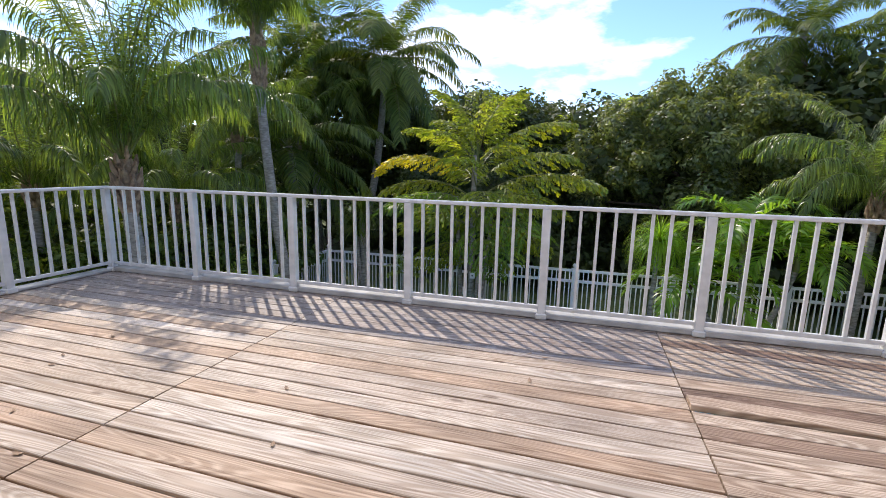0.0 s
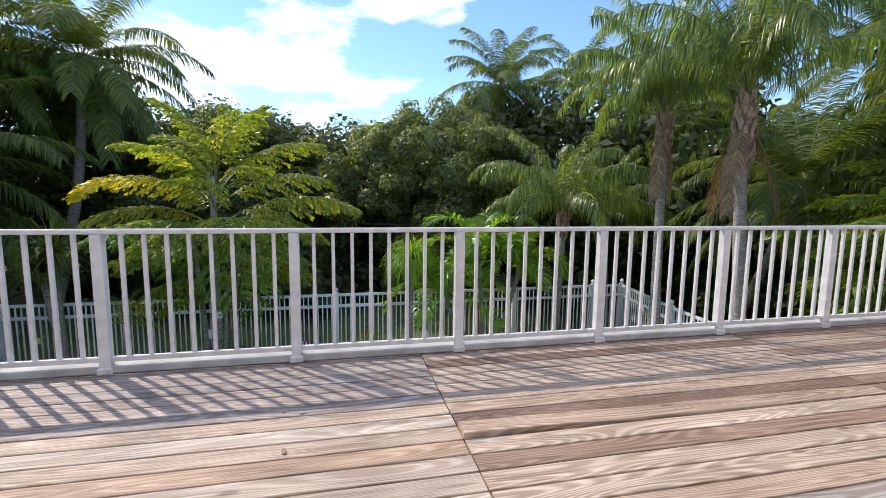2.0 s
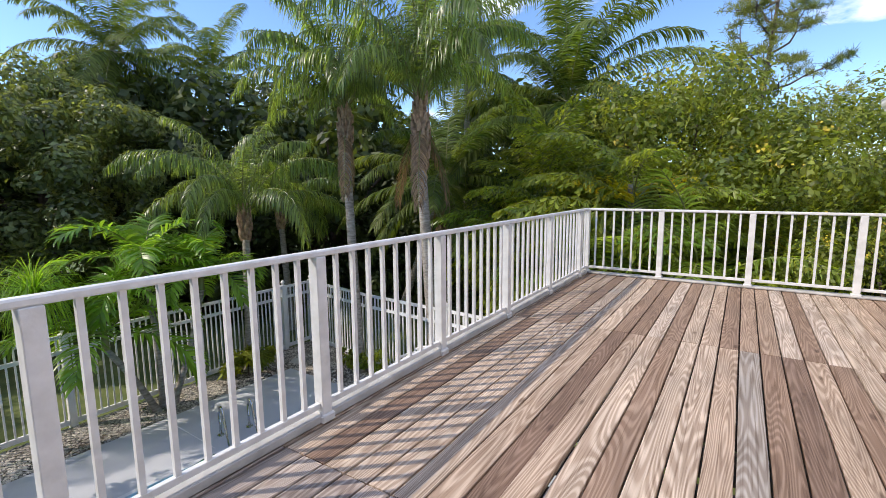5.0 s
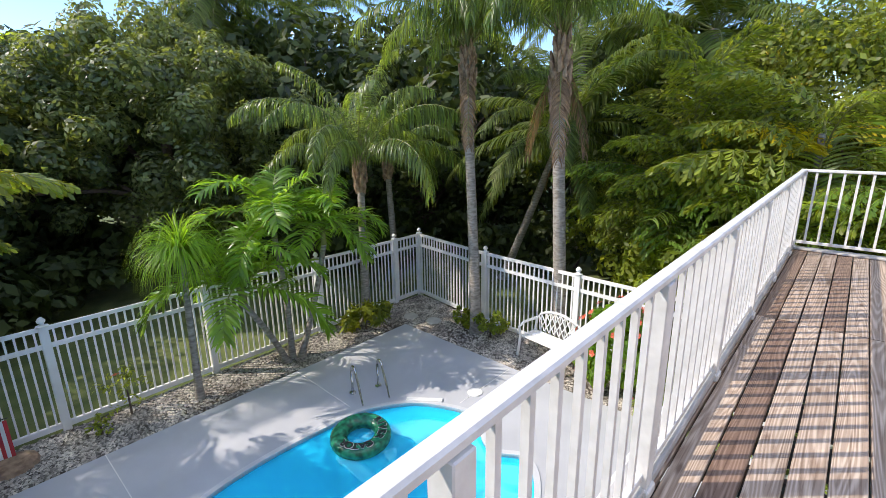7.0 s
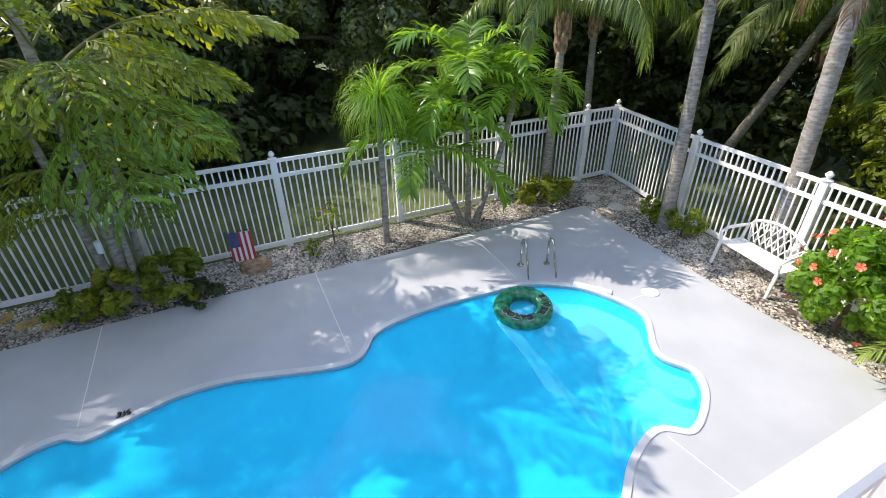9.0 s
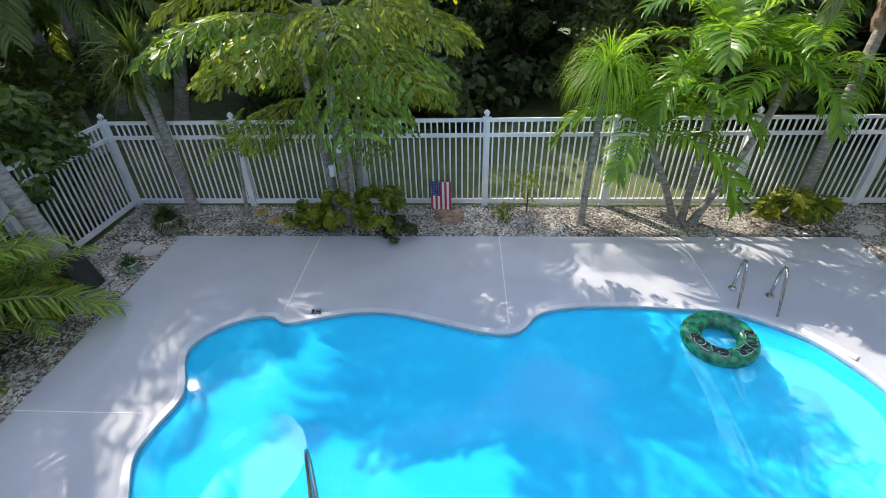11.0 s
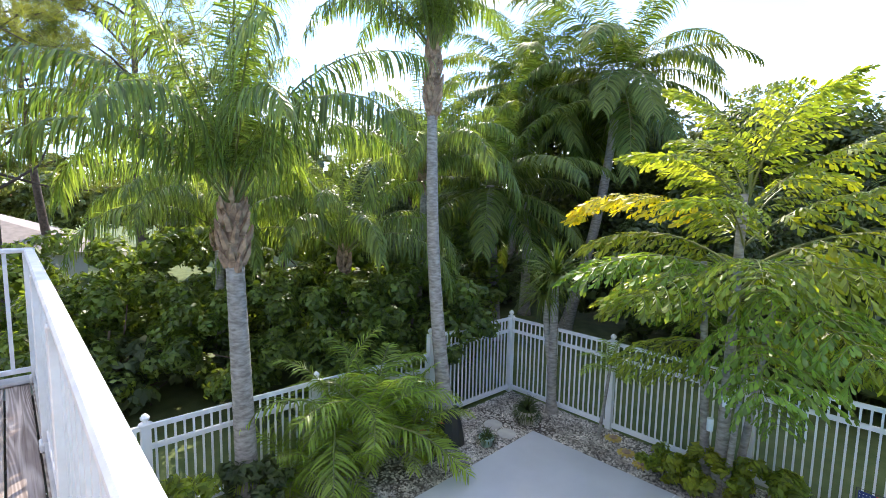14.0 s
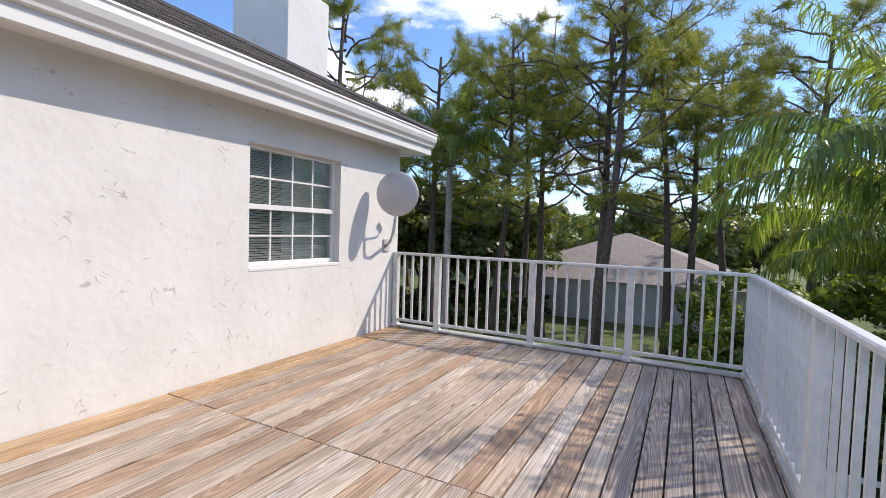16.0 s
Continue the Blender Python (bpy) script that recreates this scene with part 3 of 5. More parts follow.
def fence_post(x, y, top):
    key = ("post", round(top, 2))
    if key not in fence_cache:
        ob = part("fence_post", box_bm(-0.055, 0.055, -0.055, 0.055, ZG, top - 0.13, 0.004), M_vinyl, fence)
        cap = part("post_cap", lathe([(0.075, 0), (0.078, 0.02), (0.03, 0.035), (0.028, 0.05), (0.05, 0.075), (0.055, 0.1), (0.03, 0.135), (0.005, 0.15)], 12), M_vinyl, ob)
        cap.location = (0, 0, top - 0.13)
        fence_cache[key] = (ob.data, cap.data)
    else:
        a, b = fence_cache[key]
        ob = new("fence_post", a)
        ob.parent = fence
        cap = new("post_cap", b)
        cap.parent = ob
        cap.location = (0, 0, top - 0.13)
    ob.location = (x, y, 0)


def fence_panel(a, b, top):
    d = Vector((b[0] - a[0], b[1] - a[1], 0))
    n = max(2, round(d.length / 0.108))
    turn = pose(a[0], a[1], 0, 0, 0, math.degrees(math.atan2(d.y, d.x)))
    L = d.length
    for z0, z1 in ((top - 0.19, top - 0.13), (top - 0.46, top - 0.395), (ZG + 0.08, ZG + 0.17)):
        ob = part("fence_rail", box_bm(0.055, L - 0.055, -0.022, 0.022, z0, z1), M_vinyl, fence)
        ob.matrix_basis = turn
    key = ("picket", round(top, 2))
    for i in range(1, n):
        if key not in fence_cache:
            fence_cache[key] = part("picket", box_bm(-0.013, 0.013, -0.011, 0.011, ZG + 0.17, top - 0.19), M_vinyl, fence).data
            bpy.data.objects.remove(bpy.data.objects["picket"])
        ob = new("picket", fence_cache[key])
        ob.parent = fence
        ob.matrix_basis = turn @ pose(L * i / n, 0, 0)


TOP, LOW = -0.965, -1.30
N_LINE = [(-6.58, 12.03), (-4.23, 12.03), (-2.0, 12.03), (0.24, 12.03), (2.45, 12.03), (4.75, 12.03), (7.0, 12.03), (7.88, 12.03)]
E_LINE = [(7.88, 12.03), (7.45, 9.55), (7.26, 7.27), (7.1, 4.95), (7.0, 2.7)]
W_LINE = [(-6.58, 12.03), (-6.66, 9.7)]
W_LOW = [(-6.66, 9.7), (-6.86, 7.46), (-6.95, 5.17), (-7.0, 2.9), (-7.05, 0.6)]
for line, t in ((N_LINE, TOP), (E_LINE, TOP), (W_LINE, TOP), (W_LOW, LOW)):
    for p in line[1:] if line is not N_LINE else line:
        fence_post(p[0], p[1], t)
    for a, b in zip(line, line[1:]):
        fence_panel(a, b, t)

# ---- house ----
house = empty("house_wall_and_roof", label="white stucco house wall with a hipped shingle roof and white gutter above the deck", category="house")


def wall_plate(name, x0, x1, z0, z1, y0, y1, hole, material, parent):
    """A wall along x with one rectangular opening."""
    bm = bmesh.new()
    hx0, hx1, hz0, hz1 = hole
    for a, b, c, d in ((x0, hx0, z0, z1), (hx1, x1, z0, z1), (hx0, hx1, z0, hz0), (hx0, hx1, hz1, z1)):
        box_bm(a, b, y0, y1, c, d, bm=bm)
    bmesh.ops.remove_doubles(bm, verts=bm.verts, dist=0.0005)
    return part(name, bm, material, parent)


WX0, WX1, WZ0, WZ1 = -4.10, -2.86, 0.93, 2.08
wall_plate("wall", -5.31, 9.0, DECK_H - 0.1, 2.43, -0.12, 0.1, (WX0, WX1, WZ0, WZ1), M_stucco, house)
part("wall", box_bm(-5.31, -5.09, -6.0, -0.12, DECK_H - 0.1, 2.43), M_stucco, house)
part("soffit", box_bm(-5.62, 9.4, -0.2, 0.36, 2.41, 2.425), M_white, house)
part("soffit", box_bm(-5.62, -5.2, -6.3, -0.2, 2.41, 2.425), M_white, house)
part("fascia", box_bm(-5.645, 9.4, 0.36, 0.385, 2.38, 2.63), M_white, house, "white painted fascia board")
part("fascia", box_bm(-5.67, -5.645, -6.3, 0.385, 2.38, 2.63), M_white, house, "white painted fascia board")
bm = bmesh.new()
prof = [(y, z - 0.03) for y, z in ((0.385, 2.69), (0.475, 2.69), (0.48, 2.675), (0.468, 2.66), (0.47, 2.62), (0.455, 2.575), (0.425, 2.535), (0.42, 2.515), (0.385, 2.505))]
ra, rb = [[bm.verts.new((x, y, z)) for y, z in prof] for x in (-5.68, 9.4)]
for j in range(len(prof)):
    bm.faces.new((ra[j], rb[j], rb[(j + 1) % len(prof)], ra[(j + 1) % len(prof)]))
bm.faces.new(ra[::-1])
bm.faces.new(rb)
part("gutter", bm, M_white, house, "white ogee gutter along the eave")
S = 0.5
bm = bmesh.new()


def slope(bm, a, b, c, d, th=0.02):
    up = [bm.verts.new(p) for p in (a, b, c, d)]
    dn = [bm.verts.new((p[0], p[1], p[2] - th)) for p in (a, b, c, d)]
    bm.faces.new(up)
    bm.faces.new(dn[::-1])
    for i in range(4):
        bm.faces.new((up[i], dn[i], dn[(i + 1) % 4], up[(i + 1) % 4]))


rows = 22
for i in range(rows):
    y1, y0 = 0.44 - i * 0.14, 0.44 - (i + 1) * 0.14 - 0.01
    z1, z0 = 2.67 + i * 0.14 * S + 0.008, 2.67 + (i + 1) * 0.14 * S
    xa, xb = -5.69 + i * 0.14, -5.69 + (i + 1) * 0.14
    x, k = xa, 0
    while x < 9.4:
        w = random.uniform(0.12, 0.34)
        if x + w > xb:
            slope(bm, (x, y1, z1 + 0.002 * (k % 3)), (min(x + w - 0.006, 9.4), y1, z1 + 0.002 * (k % 3)), (min(x + w - 0.006, 9.4), y0, z0), (max(x, xb), y0, z0), 0.006)
        x += w
        k += 1
    slope(bm, (xa, -6.3, z1), (xa, y1, z1), (xb, y0, z0), (xb, -6.3, z0), 0.006)
part("roof", bm, M_shingle, house, "weathered grey-brown shingle roof")
part("ridge_cap", tube([(-5.68, 0.43, 2.68), (-2.61, -2.64, 4.21)], [0.05, 0.05], 6), M_shingle, house)
chim = empty("chimney", label="white stucco chimney rising beside the shingle roof", category="chimney")
part("shaft", box_bm(-6.04, -5.10, -3.1, -1.87, DECK_H - 0.1, 5.05, 0.03), M_stucco, chim)
part("cap", box_bm(-5.95, -5.19, -3.0, -1.97, 5.05, 5.15, 0.02), M_stucco, chim)

# window
win = empty("window_1", label="white single-hung window with grid panes in the stucco wall", category="window", kind="structure")
yF = 0.02
fr = bmesh.new()
for a, b, c, d in ((WX0, WX0 + 0.04, WZ0, WZ1), (WX1 - 0.04, WX1, WZ0, WZ1), (WX0 + 0.04, WX1 - 0.04, WZ0, WZ0 + 0.045), (WX0 + 0.04, WX1 - 0.04, WZ1 - 0.04, WZ1)):
    box_bm(a, b, -0.05, yF, c, d, 0.004, fr)
part("window_frame", fr, M_white, win)
ZM = 1.50
part("meeting_rail", box_bm(WX0 + 0.04, WX1 - 0.04, -0.035, yF + 0.012, ZM - 0.025, ZM + 0.025, 0.003), M_white, win)
part("window_sill", box_bm(WX0 - 0.0, WX1 + 0.0, 0.021, 0.106, WZ0 - 0.035, WZ0 - 0.002, 0.005), M_white, win)
for zlo, zhi, dy in ((WZ0 + 0.045, ZM - 0.025, 0.0), (ZM + 0.025, WZ1 - 0.04, -0.015)):
    bm = bmesh.new()
    bm.faces.new([bm.verts.new(p) for p in ((WX1 - 0.04, -0.009 + dy, zlo), (WX0 + 0.04, -0.009 + dy, zlo), (WX0 + 0.04, -0.009 + dy, zhi), (WX1 - 0.04, -0.009 + dy, zhi))])
    part("pane", bm, M_glass, win).visible_shadow = False
    for k in (1, 2, 3):
        x = WX0 + 0.04 + (WX1 - WX0 - 0.08) * k / 4
        part("glazing_bar", box_bm(x - 0.008, x + 0.008, -0.005 + dy, 0.006 + dy, zlo, zhi), M_white, win)
    zc = (zlo + zhi) / 2
    part("glazing_bar", box_bm(WX0 + 0.04, WX1 - 0.04, 0.0065 + dy, 0.010 + dy, zc - 0.008, zc + 0.008), M_white, win)
blind = empty("window_blind", label="white horizontal slat blind closed behind the window panes", category="blind")
slat = None
for k in range(46):
    z = WZ0 + 0.03 + k * 0.0245
    if slat is None:
        ob = part("slat", box_bm(WX0 + 0.05, WX1 - 0.05, -0.012, 0.012, -0.0008, 0.0008), M_white, blind)
        slat = ob.data
    else:
        ob = new("slat", slat)
        ob.parent = blind
    ob.matrix_basis = pose(0, -0.075, z, 42, 0, 0)
# added near-black panel: the unlit room's darkness is put into its colour
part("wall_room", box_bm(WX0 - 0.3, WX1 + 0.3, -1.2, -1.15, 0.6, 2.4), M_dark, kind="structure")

# dish
dish = empty("satellite_dish", pose(0.15, 0, -0.03), label="grey oval satellite dish on a bent arm at the stucco wall", category="satellite dish")
R = 0.27
prof = [(0.004, 0.0)] + [(R * k / 8, 0.07 * (k / 8) ** 2) for k in range(1, 9)] + [(R + 0.006, 0.078), (R + 0.004, 0.068)] + [(R * k / 8, 0.07 * (k / 8) ** 2 - 0.008) for k in range(8, 0, -1)]
db = part("reflector", lathe(prof, 40), M_dish, dish, smooth=True)
DC = Vector((-4.89, 0.44, 1.79))
db.matrix_basis = Matrix.Translation(DC) @ Vector((-0.95, -0.22, 0.05)).to_track_quat("Z", "Y").to_matrix().to_4x4() @ pose(0, 0, -0.05)
part("arm", tube([(-5.17, 0.12, 1.14), (-5.02, 0.28, 1.20), (-4.96, 0.36, 1.32), (-4.98, 0.40, 1.66)], [0.02] * 4, 8), M_dish, dish, smooth=True)
part("bracket", box_bm(-5.23, -5.11, 0.1, 0.125, 1.06, 1.22, 0.004), M_dish, dish)
part("feed_arm", tube([(-4.97, 0.42, 1.6), (-5.2, 0.36, 1.56), (-5.3, 0.34, 1.64)], [0.011] * 3, 6), M_dish, dish)
part("feed_horn", tube([(-5.29, 0.34, 1.62), (-5.22, 0.36, 1.72)], [0.025, 0.03], 10), M_dish, dish)

# neighbour's house
nb = empty("neighbour_house", pose(0, -3.2, -0.5), label="low pale house with a grey hipped roof beyond the pine trees", category="house")
part("wall", box_bm(-34, -23, -1.8, 9.5, ZG, -0.3), M_plaster2, nb)


def hip_roof(x0, x1, y0, y1, z0, h, bm):
    cx0, cx1 = (x0 + x1) / 2 - 0.6, (x0 + x1) / 2 + 0.6
    inset = (y1 - y0) / 2 if (y1 - y0) < (x1 - x0) else (x1 - x0) / 2
    v = [bm.verts.new(p) for p in ((x0, y0, z0), (x1, y0, z0), (x1, y1, z0), (x0, y1, z0), (x0 + inset, y0 + inset, z0 + h), (x1 - inset + 0.01, y0 + inset, z0 + h), (x1 - inset + 0.01, y1 - inset, z0 + h), (x0 + inset, y1 - inset, z0 + h))]
    for f in ((0, 1, 5, 4), (1, 2, 6, 5), (2, 3, 7, 6), (3, 0, 4, 7), (4, 5, 6, 7), (3, 2, 1, 0)):
        bm.faces.new([v[i] for i in f])
    return bm


part("roof", hip_roof(-34.6, -22.4, -2.4, 10.1, -0.3, 2.3, bmesh.new()), M_roof2, nb, "plain grey hipped roof")
nb2 = empty("neighbour_house", pose(0, -4.5, 0), label="distant house with an orange tiled hip roof", category="house")
part("wall", box_bm(-54, -44, -1, 9, ZG, 1.0), M_plaster2, nb2)
part("roof", hip_roof(-54.6, -43.4, -1.6, 9.6, 1.0, 2.7, bmesh.new()), M_tile2, nb2)

# ---- plants ----


def frond_mesh(L, droop, pairs, ll, lw, hang, material, seed, start=0.12, lift=0.0, plume=0.0, k=4, stalk=0.018, jitter=0.12, fish=False, raised=0.15):
    """A feather frond along +x from the origin: a bent stalk with pairs of ribbon leaflets. droop: how far in radians it bends down."""
    r = np.random.default_rng(seed)
    m = 40
    s = np.linspace(0, 1, m)
    ang = lift - droop * s ** 1.6
    ds = L / (m - 1)
    x = np.concatenate([[0], np.cumsum(np.cos(ang[:-1]) * ds)])
    z = np.concatenate([[0], np.cumsum(np.sin(ang[:-1]) * ds)])
    t = np.tile(np.linspace(start, 0.985, pairs), 2) + r.normal(0, 0.004, pairs * 2)
    t = np.clip(t, start, 0.99)
    side = np.repeat([1, -1], pairs)
    bx, bz, ba = np.interp(t, s, x), np.interp(t, s, z), np.interp(t, s, ang)
    fwd = np.stack([np.cos(ba), 0 * ba, np.sin(ba)], 1)
    upv = np.stack([-np.sin(ba), 0 * ba, np.cos(ba)], 1)
    out = np.stack([0 * ba, side * 1.0, 0 * ba], 1)
    sweep = 0.35 + 0.55 * t + r.normal(0, jitter, len(t))
    rise = r.uniform(-plume, plume, len(t)) + raised
    d = out + fwd * sweep[:, None] + upv * rise[:, None]
    d /= np.linalg.norm(d, axis=1)[:, None]
    ln = ll * np.sin(np.pi * np.clip(0.12 + 0.80 * t, 0, 1)) ** 0.6 * r.uniform(0.85, 1.1, len(t))
    pts = [np.stack([bx, 0 * bx, bz], 1)]
    cur = d.copy()
    for i in range(k - 1):
        cur = cur + np.array([0, 0, -1.0]) * hang * (0.5 + i * 0.5) * r.uniform(0.7, 1.3, len(t))[:, None]
        cur /= np.linalg.norm(cur, axis=1)[:, None]
        pts.append(pts[-1] + cur * (ln / (k - 1))[:, None])
    pts = np.stack(pts, 1)
    wd = np.cross(d, out * 0.2 + upv + r.normal(0, 0.25, d.shape))
    wd /= np.linalg.norm(wd, axis=1)[:, None]
    prof = np.array([0.55, 1.0, 0.8, 0.08]) if not fish else np.array([0.12, 0.75, 1.25, 1.0])
    prof = np.interp(np.linspace(0, 1, k), np.linspace(0, 1, 4), prof)
    w = lw * prof[None, :, None] * r.uniform(0.8, 1.2, len(t))[:, None, None]
    strips = np.stack([pts - wd[:, None] * w / 2, pts + wd[:, None] * w / 2], 2)
    me = strip_mesh("frond", strips, [material, M_rachis])
    bm = bmesh.new()
    bm.from_mesh(me)
    nf = len(bm.faces)
    idx = list(range(0, m, 4)) + [m - 1]
    tube([(x[i], 0, z[i]) for i in idx], [stalk * (1 - 0.85 * s[i]) + 0.002 for i in idx], 5, bm)
    bm.faces.ensure_lookup_table()
    for f in bm.faces[nf:]:
        f.material_index = 1
    bm.to_mesh(me)
    bm.free()
    return me


def trunk_bm(base, top, r0, r1, lean=(0, 0), n=14, rings=True, sides=12):
    b, t = Vector(base), Vector(top)
    pts, rad = [], []
    total = n * (3 if rings else 1)
    for i in range(total + 1):
        s = i / total
        p = b.lerp(t, s) + Vector((lean[0], lean[1], 0)) * math.sin(math.pi * s)
        flare = 1 + 0.5 * math.exp(-s * 14)
        pts.append(p)
        rad.append((r0 + (r1 - r0) * s) * flare * (1 + (0.035 if rings and i % 3 == 0 else 0.0)))
    return tube(pts, rad, sides)


def palm(name, label, base, top, r0, r1, fronds, count, group="", seed=0, lean=(0, 0), boots=0.0, shaft=0.0, elev=(80, -35), dead=None, size=1.0, spin=0.0, skip=None, nuts=0):
    """fronds: frond meshes from the young, upright ones to the old, hanging ones."""
    r = random.Random(seed)
    ob = empty(name, pose(*base), label=label, category="palm tree", group=group)
    rel = Vector(top) - Vector(base)
    part("trunk", trunk_bm((0, 0, 0), rel, r0, r1, lean), M_bark, ob, smooth=True)
    head = rel.copy()
    if boots:
        for i in range(int(26 * boots) + 6):
            bm = bmesh.new()
            a, h = i * 2.4, boots * i / (26 * boots + 6)
            rr = r1 * (0.92 + 0.42 * math.sin(math.pi * min(1, h / boots + 0.1)))
            o = head + Vector((math.cos(a) * rr * 0.75, math.sin(a) * rr * 0.75, h - 0.05))
            e = o + Vector((math.cos(a) * rr * 0.75, math.sin(a) * rr * 0.75, 0.22 + r.uniform(0, 0.12)))
            tube([o, (o + e) / 2 + Vector((math.cos(a), math.sin(a), 0)) * 0.02, e], [0.055, 0.045, 0.016], 5, bm)
            part("leaf_base", bm, M_boot, ob)
        part("upper_trunk", tube([head, head + Vector((0, 0, boots))], [r1 * 1.1, r1 * 0.95], 8), M_boot, ob, "brown fibrous upper trunk")
        head.z += boots
    if shaft:
        part("crownshaft", tube([head, head + Vector((0, 0, shaft * 0.5)), head + Vector((0, 0, shaft))], [r1 * 1.15, r1 * 1.1, r1 * 0.5], 10), M_rachis, ob, smooth=True)
        head.z += shaft * 0.9
    for i in range(count):
        s = (i + 0.5) / count
        el = elev[0] + (elev[1] - elev[0]) * s ** 0.85 + r.uniform(-7, 7)
        az = spin + i * 137.5 + r.uniform(-12, 12)
        if skip and skip[0] < (az % 360) < skip[1] and s > 0.4:
            continue
        me = min(fronds, key=lambda q: abs(q[0] - el))[1]
        f = new("frond", me)
        f.parent = ob
        sc = size * r.uniform(0.86, 1.1)
        f.matrix_basis = Matrix.Translation(head + Vector((0, 0, -0.1 * s))) @ pose(0, 0, 0, r.uniform(-5, 5), r.uniform(-5, 5), az) @ Matrix.Scale(sc, 4)
    for i in range(nuts):
        a = i * 2.1
        nu = part("coconut", lathe([(0.01, -0.13), (0.08, -0.08), (0.1, 0.0), (0.07, 0.09), (0.01, 0.13)], 8), M_rachis, ob, smooth=True)
        nu.location = head + Vector((math.cos(a) * 0.28, math.sin(a) * 0.28, -0.3 - 0.12 * (i % 3)))
    if dead:
        for i in range(dead[1]):
            f = new("dry_frond", dead[0])
            f.parent = ob
            f["label"] = "dry brown hanging frond"
            f.matrix_basis = Matrix.Translation(head + Vector((0, 0, -0.35))) @ pose(0, 0, 0, 0, 0, spin + 40 + i * 360 / dead[1]) @ Matrix.Scale(0.7 * size, 4)
    return ob


def frond_set(lifts, **kw):
    """The same frond at several elevations in degrees, so that its leaflets always hang straight down."""
    out = []
    for i, (el, droop) in enumerate(lifts):
        k = dict(kw)
        k["seed"] += i
        out.append((el, frond_mesh(droop=droop, lift=radians(el), **k)))
    return out


Q = frond_set([(88, 0.4), (83, 0.75), (78, 1.15), (71, 1.6), (62, 2.05), (50, 2.4), (34, 2.2)], L=3.3, pairs=92, ll=0.60, lw=0.026, hang=1.25, material=M_queen, seed=11, plume=0.8, start=0.2)
C = frond_set([(84, 0.8), (68, 1.2), (50, 1.35), (32, 1.4), (14, 1.3), (-4, 1.1), (-24, 0.9), (-45, 0.6)], L=4.4, pairs=104, ll=0.84, lw=0.042, hang=0.5, material=M_coco, seed=21, plume=0.2)
A = frond_set([(84, 1.0), (66, 1.9), (46, 2.1), (26, 2.0), (8, 1.6)], L=1.7, pairs=40, ll=0.52, lw=0.047, hang=0.28, material=M_ado, seed=31, plume=0.35, raised=0.55)
AR = frond_set([(84, 0.8), (66, 1.2), (46, 1.4), (26, 1.3), (8, 1.1)], L=1.45, pairs=32, ll=0.42, lw=0.024, hang=0.25, material=M_areca, seed=41, plume=0.15)
DEAD = frond_mesh(2.6, 0.5, 60, 0.55, 0.03, 0.8, M_deadfrond, 51, lift=radians(-60))
QL = "slender grey-trunked queen palm, weeping fronds,"

palm("queen_palm", QL + " beside the white bench", (6.95, 9.40, ZG), (7.2, 9.85, 2.15), 0.117, 0.090, Q, 24, "queen palms", 1, boots=0.95, dead=(DEAD, 2), elev=(88, 52), size=0.92)
palm("queen_palm", QL + " dry brown skirt, behind bench", (7.5, 7.68, ZG), (7.2, 7.8, 1.7), 0.133, 0.101, Q, 26, "queen palms", 2, boots=1.35, dead=(DEAD, 3), elev=(88, 52), spin=50)
palm("queen_palm", QL + " close to the deck railing", (-6.42, 6.22, ZG), (-6.78, 6.25, 0.5), 0.148, 0.117, Q, 26, "queen palms", 3, boots=0.85, elev=(88, 54), spin=75, size=1.02)
palm("queen_palm", QL + " black charred foot in the pebbles", (-5.85, 9.45, ZG), (-7.1, 10.05, 3.0), 0.133, 0.098, Q, 26, "queen palms", 4, lean=(-0.05, -0.1), boots=1.2, elev=(88, 52), spin=80)
palm("queen_palm", QL + " low, behind the fence", (-9.1, 9.34, ZG), (-9.1, 9.35, -0.2), 0.109, 0.078, Q, 22, "queen palms", 5, boots=0.5, elev=(84, 32), size=0.95)
palm("queen_palm", QL + " short crown above the corner fence", (5.75, 11.7, ZG), (6.0, 11.95, 0.2), 0.109, 0.078, Q, 22, "queen palms", 6, boots=0.7, elev=(86, 30), size=0.9)
palm("queen_palm", QL + " dark, beyond the corner fence", (8.3, 13.4, ZG), (8.2, 13.5, 0.2), 0.109, 0.078, Q, 20, "queen palms", 7, boots=0.5, elev=(84, 32), size=0.8)
palm("queen_palm", QL + " tall, beyond the deck's end", (-14.3, -3.8, ZG), (-14.4, -3.85, 3.6), 0.140, 0.101, Q, 22, "queen palms", 8, boots=0.5, elev=(84, 30), size=0.9)
palm("queen_palm", QL + " dense, beyond the deck corner", (-10.6, 7.2, ZG), (-10.7, 7.3, 0.3), 0.117, 0.086, Q, 24, "queen palms", 9, boots=0.5, elev=(84, 32))
palm("queen_palm", QL + " dense group beyond the fence", (-9.4, 11.6, ZG), (-9.3, 11.8, 1.6), 0.117, 0.086, Q, 24, "queen palms", 10, boots=0.5, elev=(84, 32))

CL = "coconut palm with dark arching fronds"
palm("coconut_palm", CL + " on a leaning trunk", (-8.4, 17.2, ZG), (-7.95, 19.15, 5.6), 0.17, 0.12, C, 36, "coconut palms", 11, lean=(0.3, 0), elev=(78, -50), dead=(DEAD, 1), nuts=6, size=1.05)
palm("coconut_palm", CL + " low behind the corner fence", (-9.3, 14.8, ZG), (-9.7, 14.8, 1.9), 0.16, 0.12, C, 30, "coconut palms", 12, elev=(80, -30), size=0.9, nuts=4)
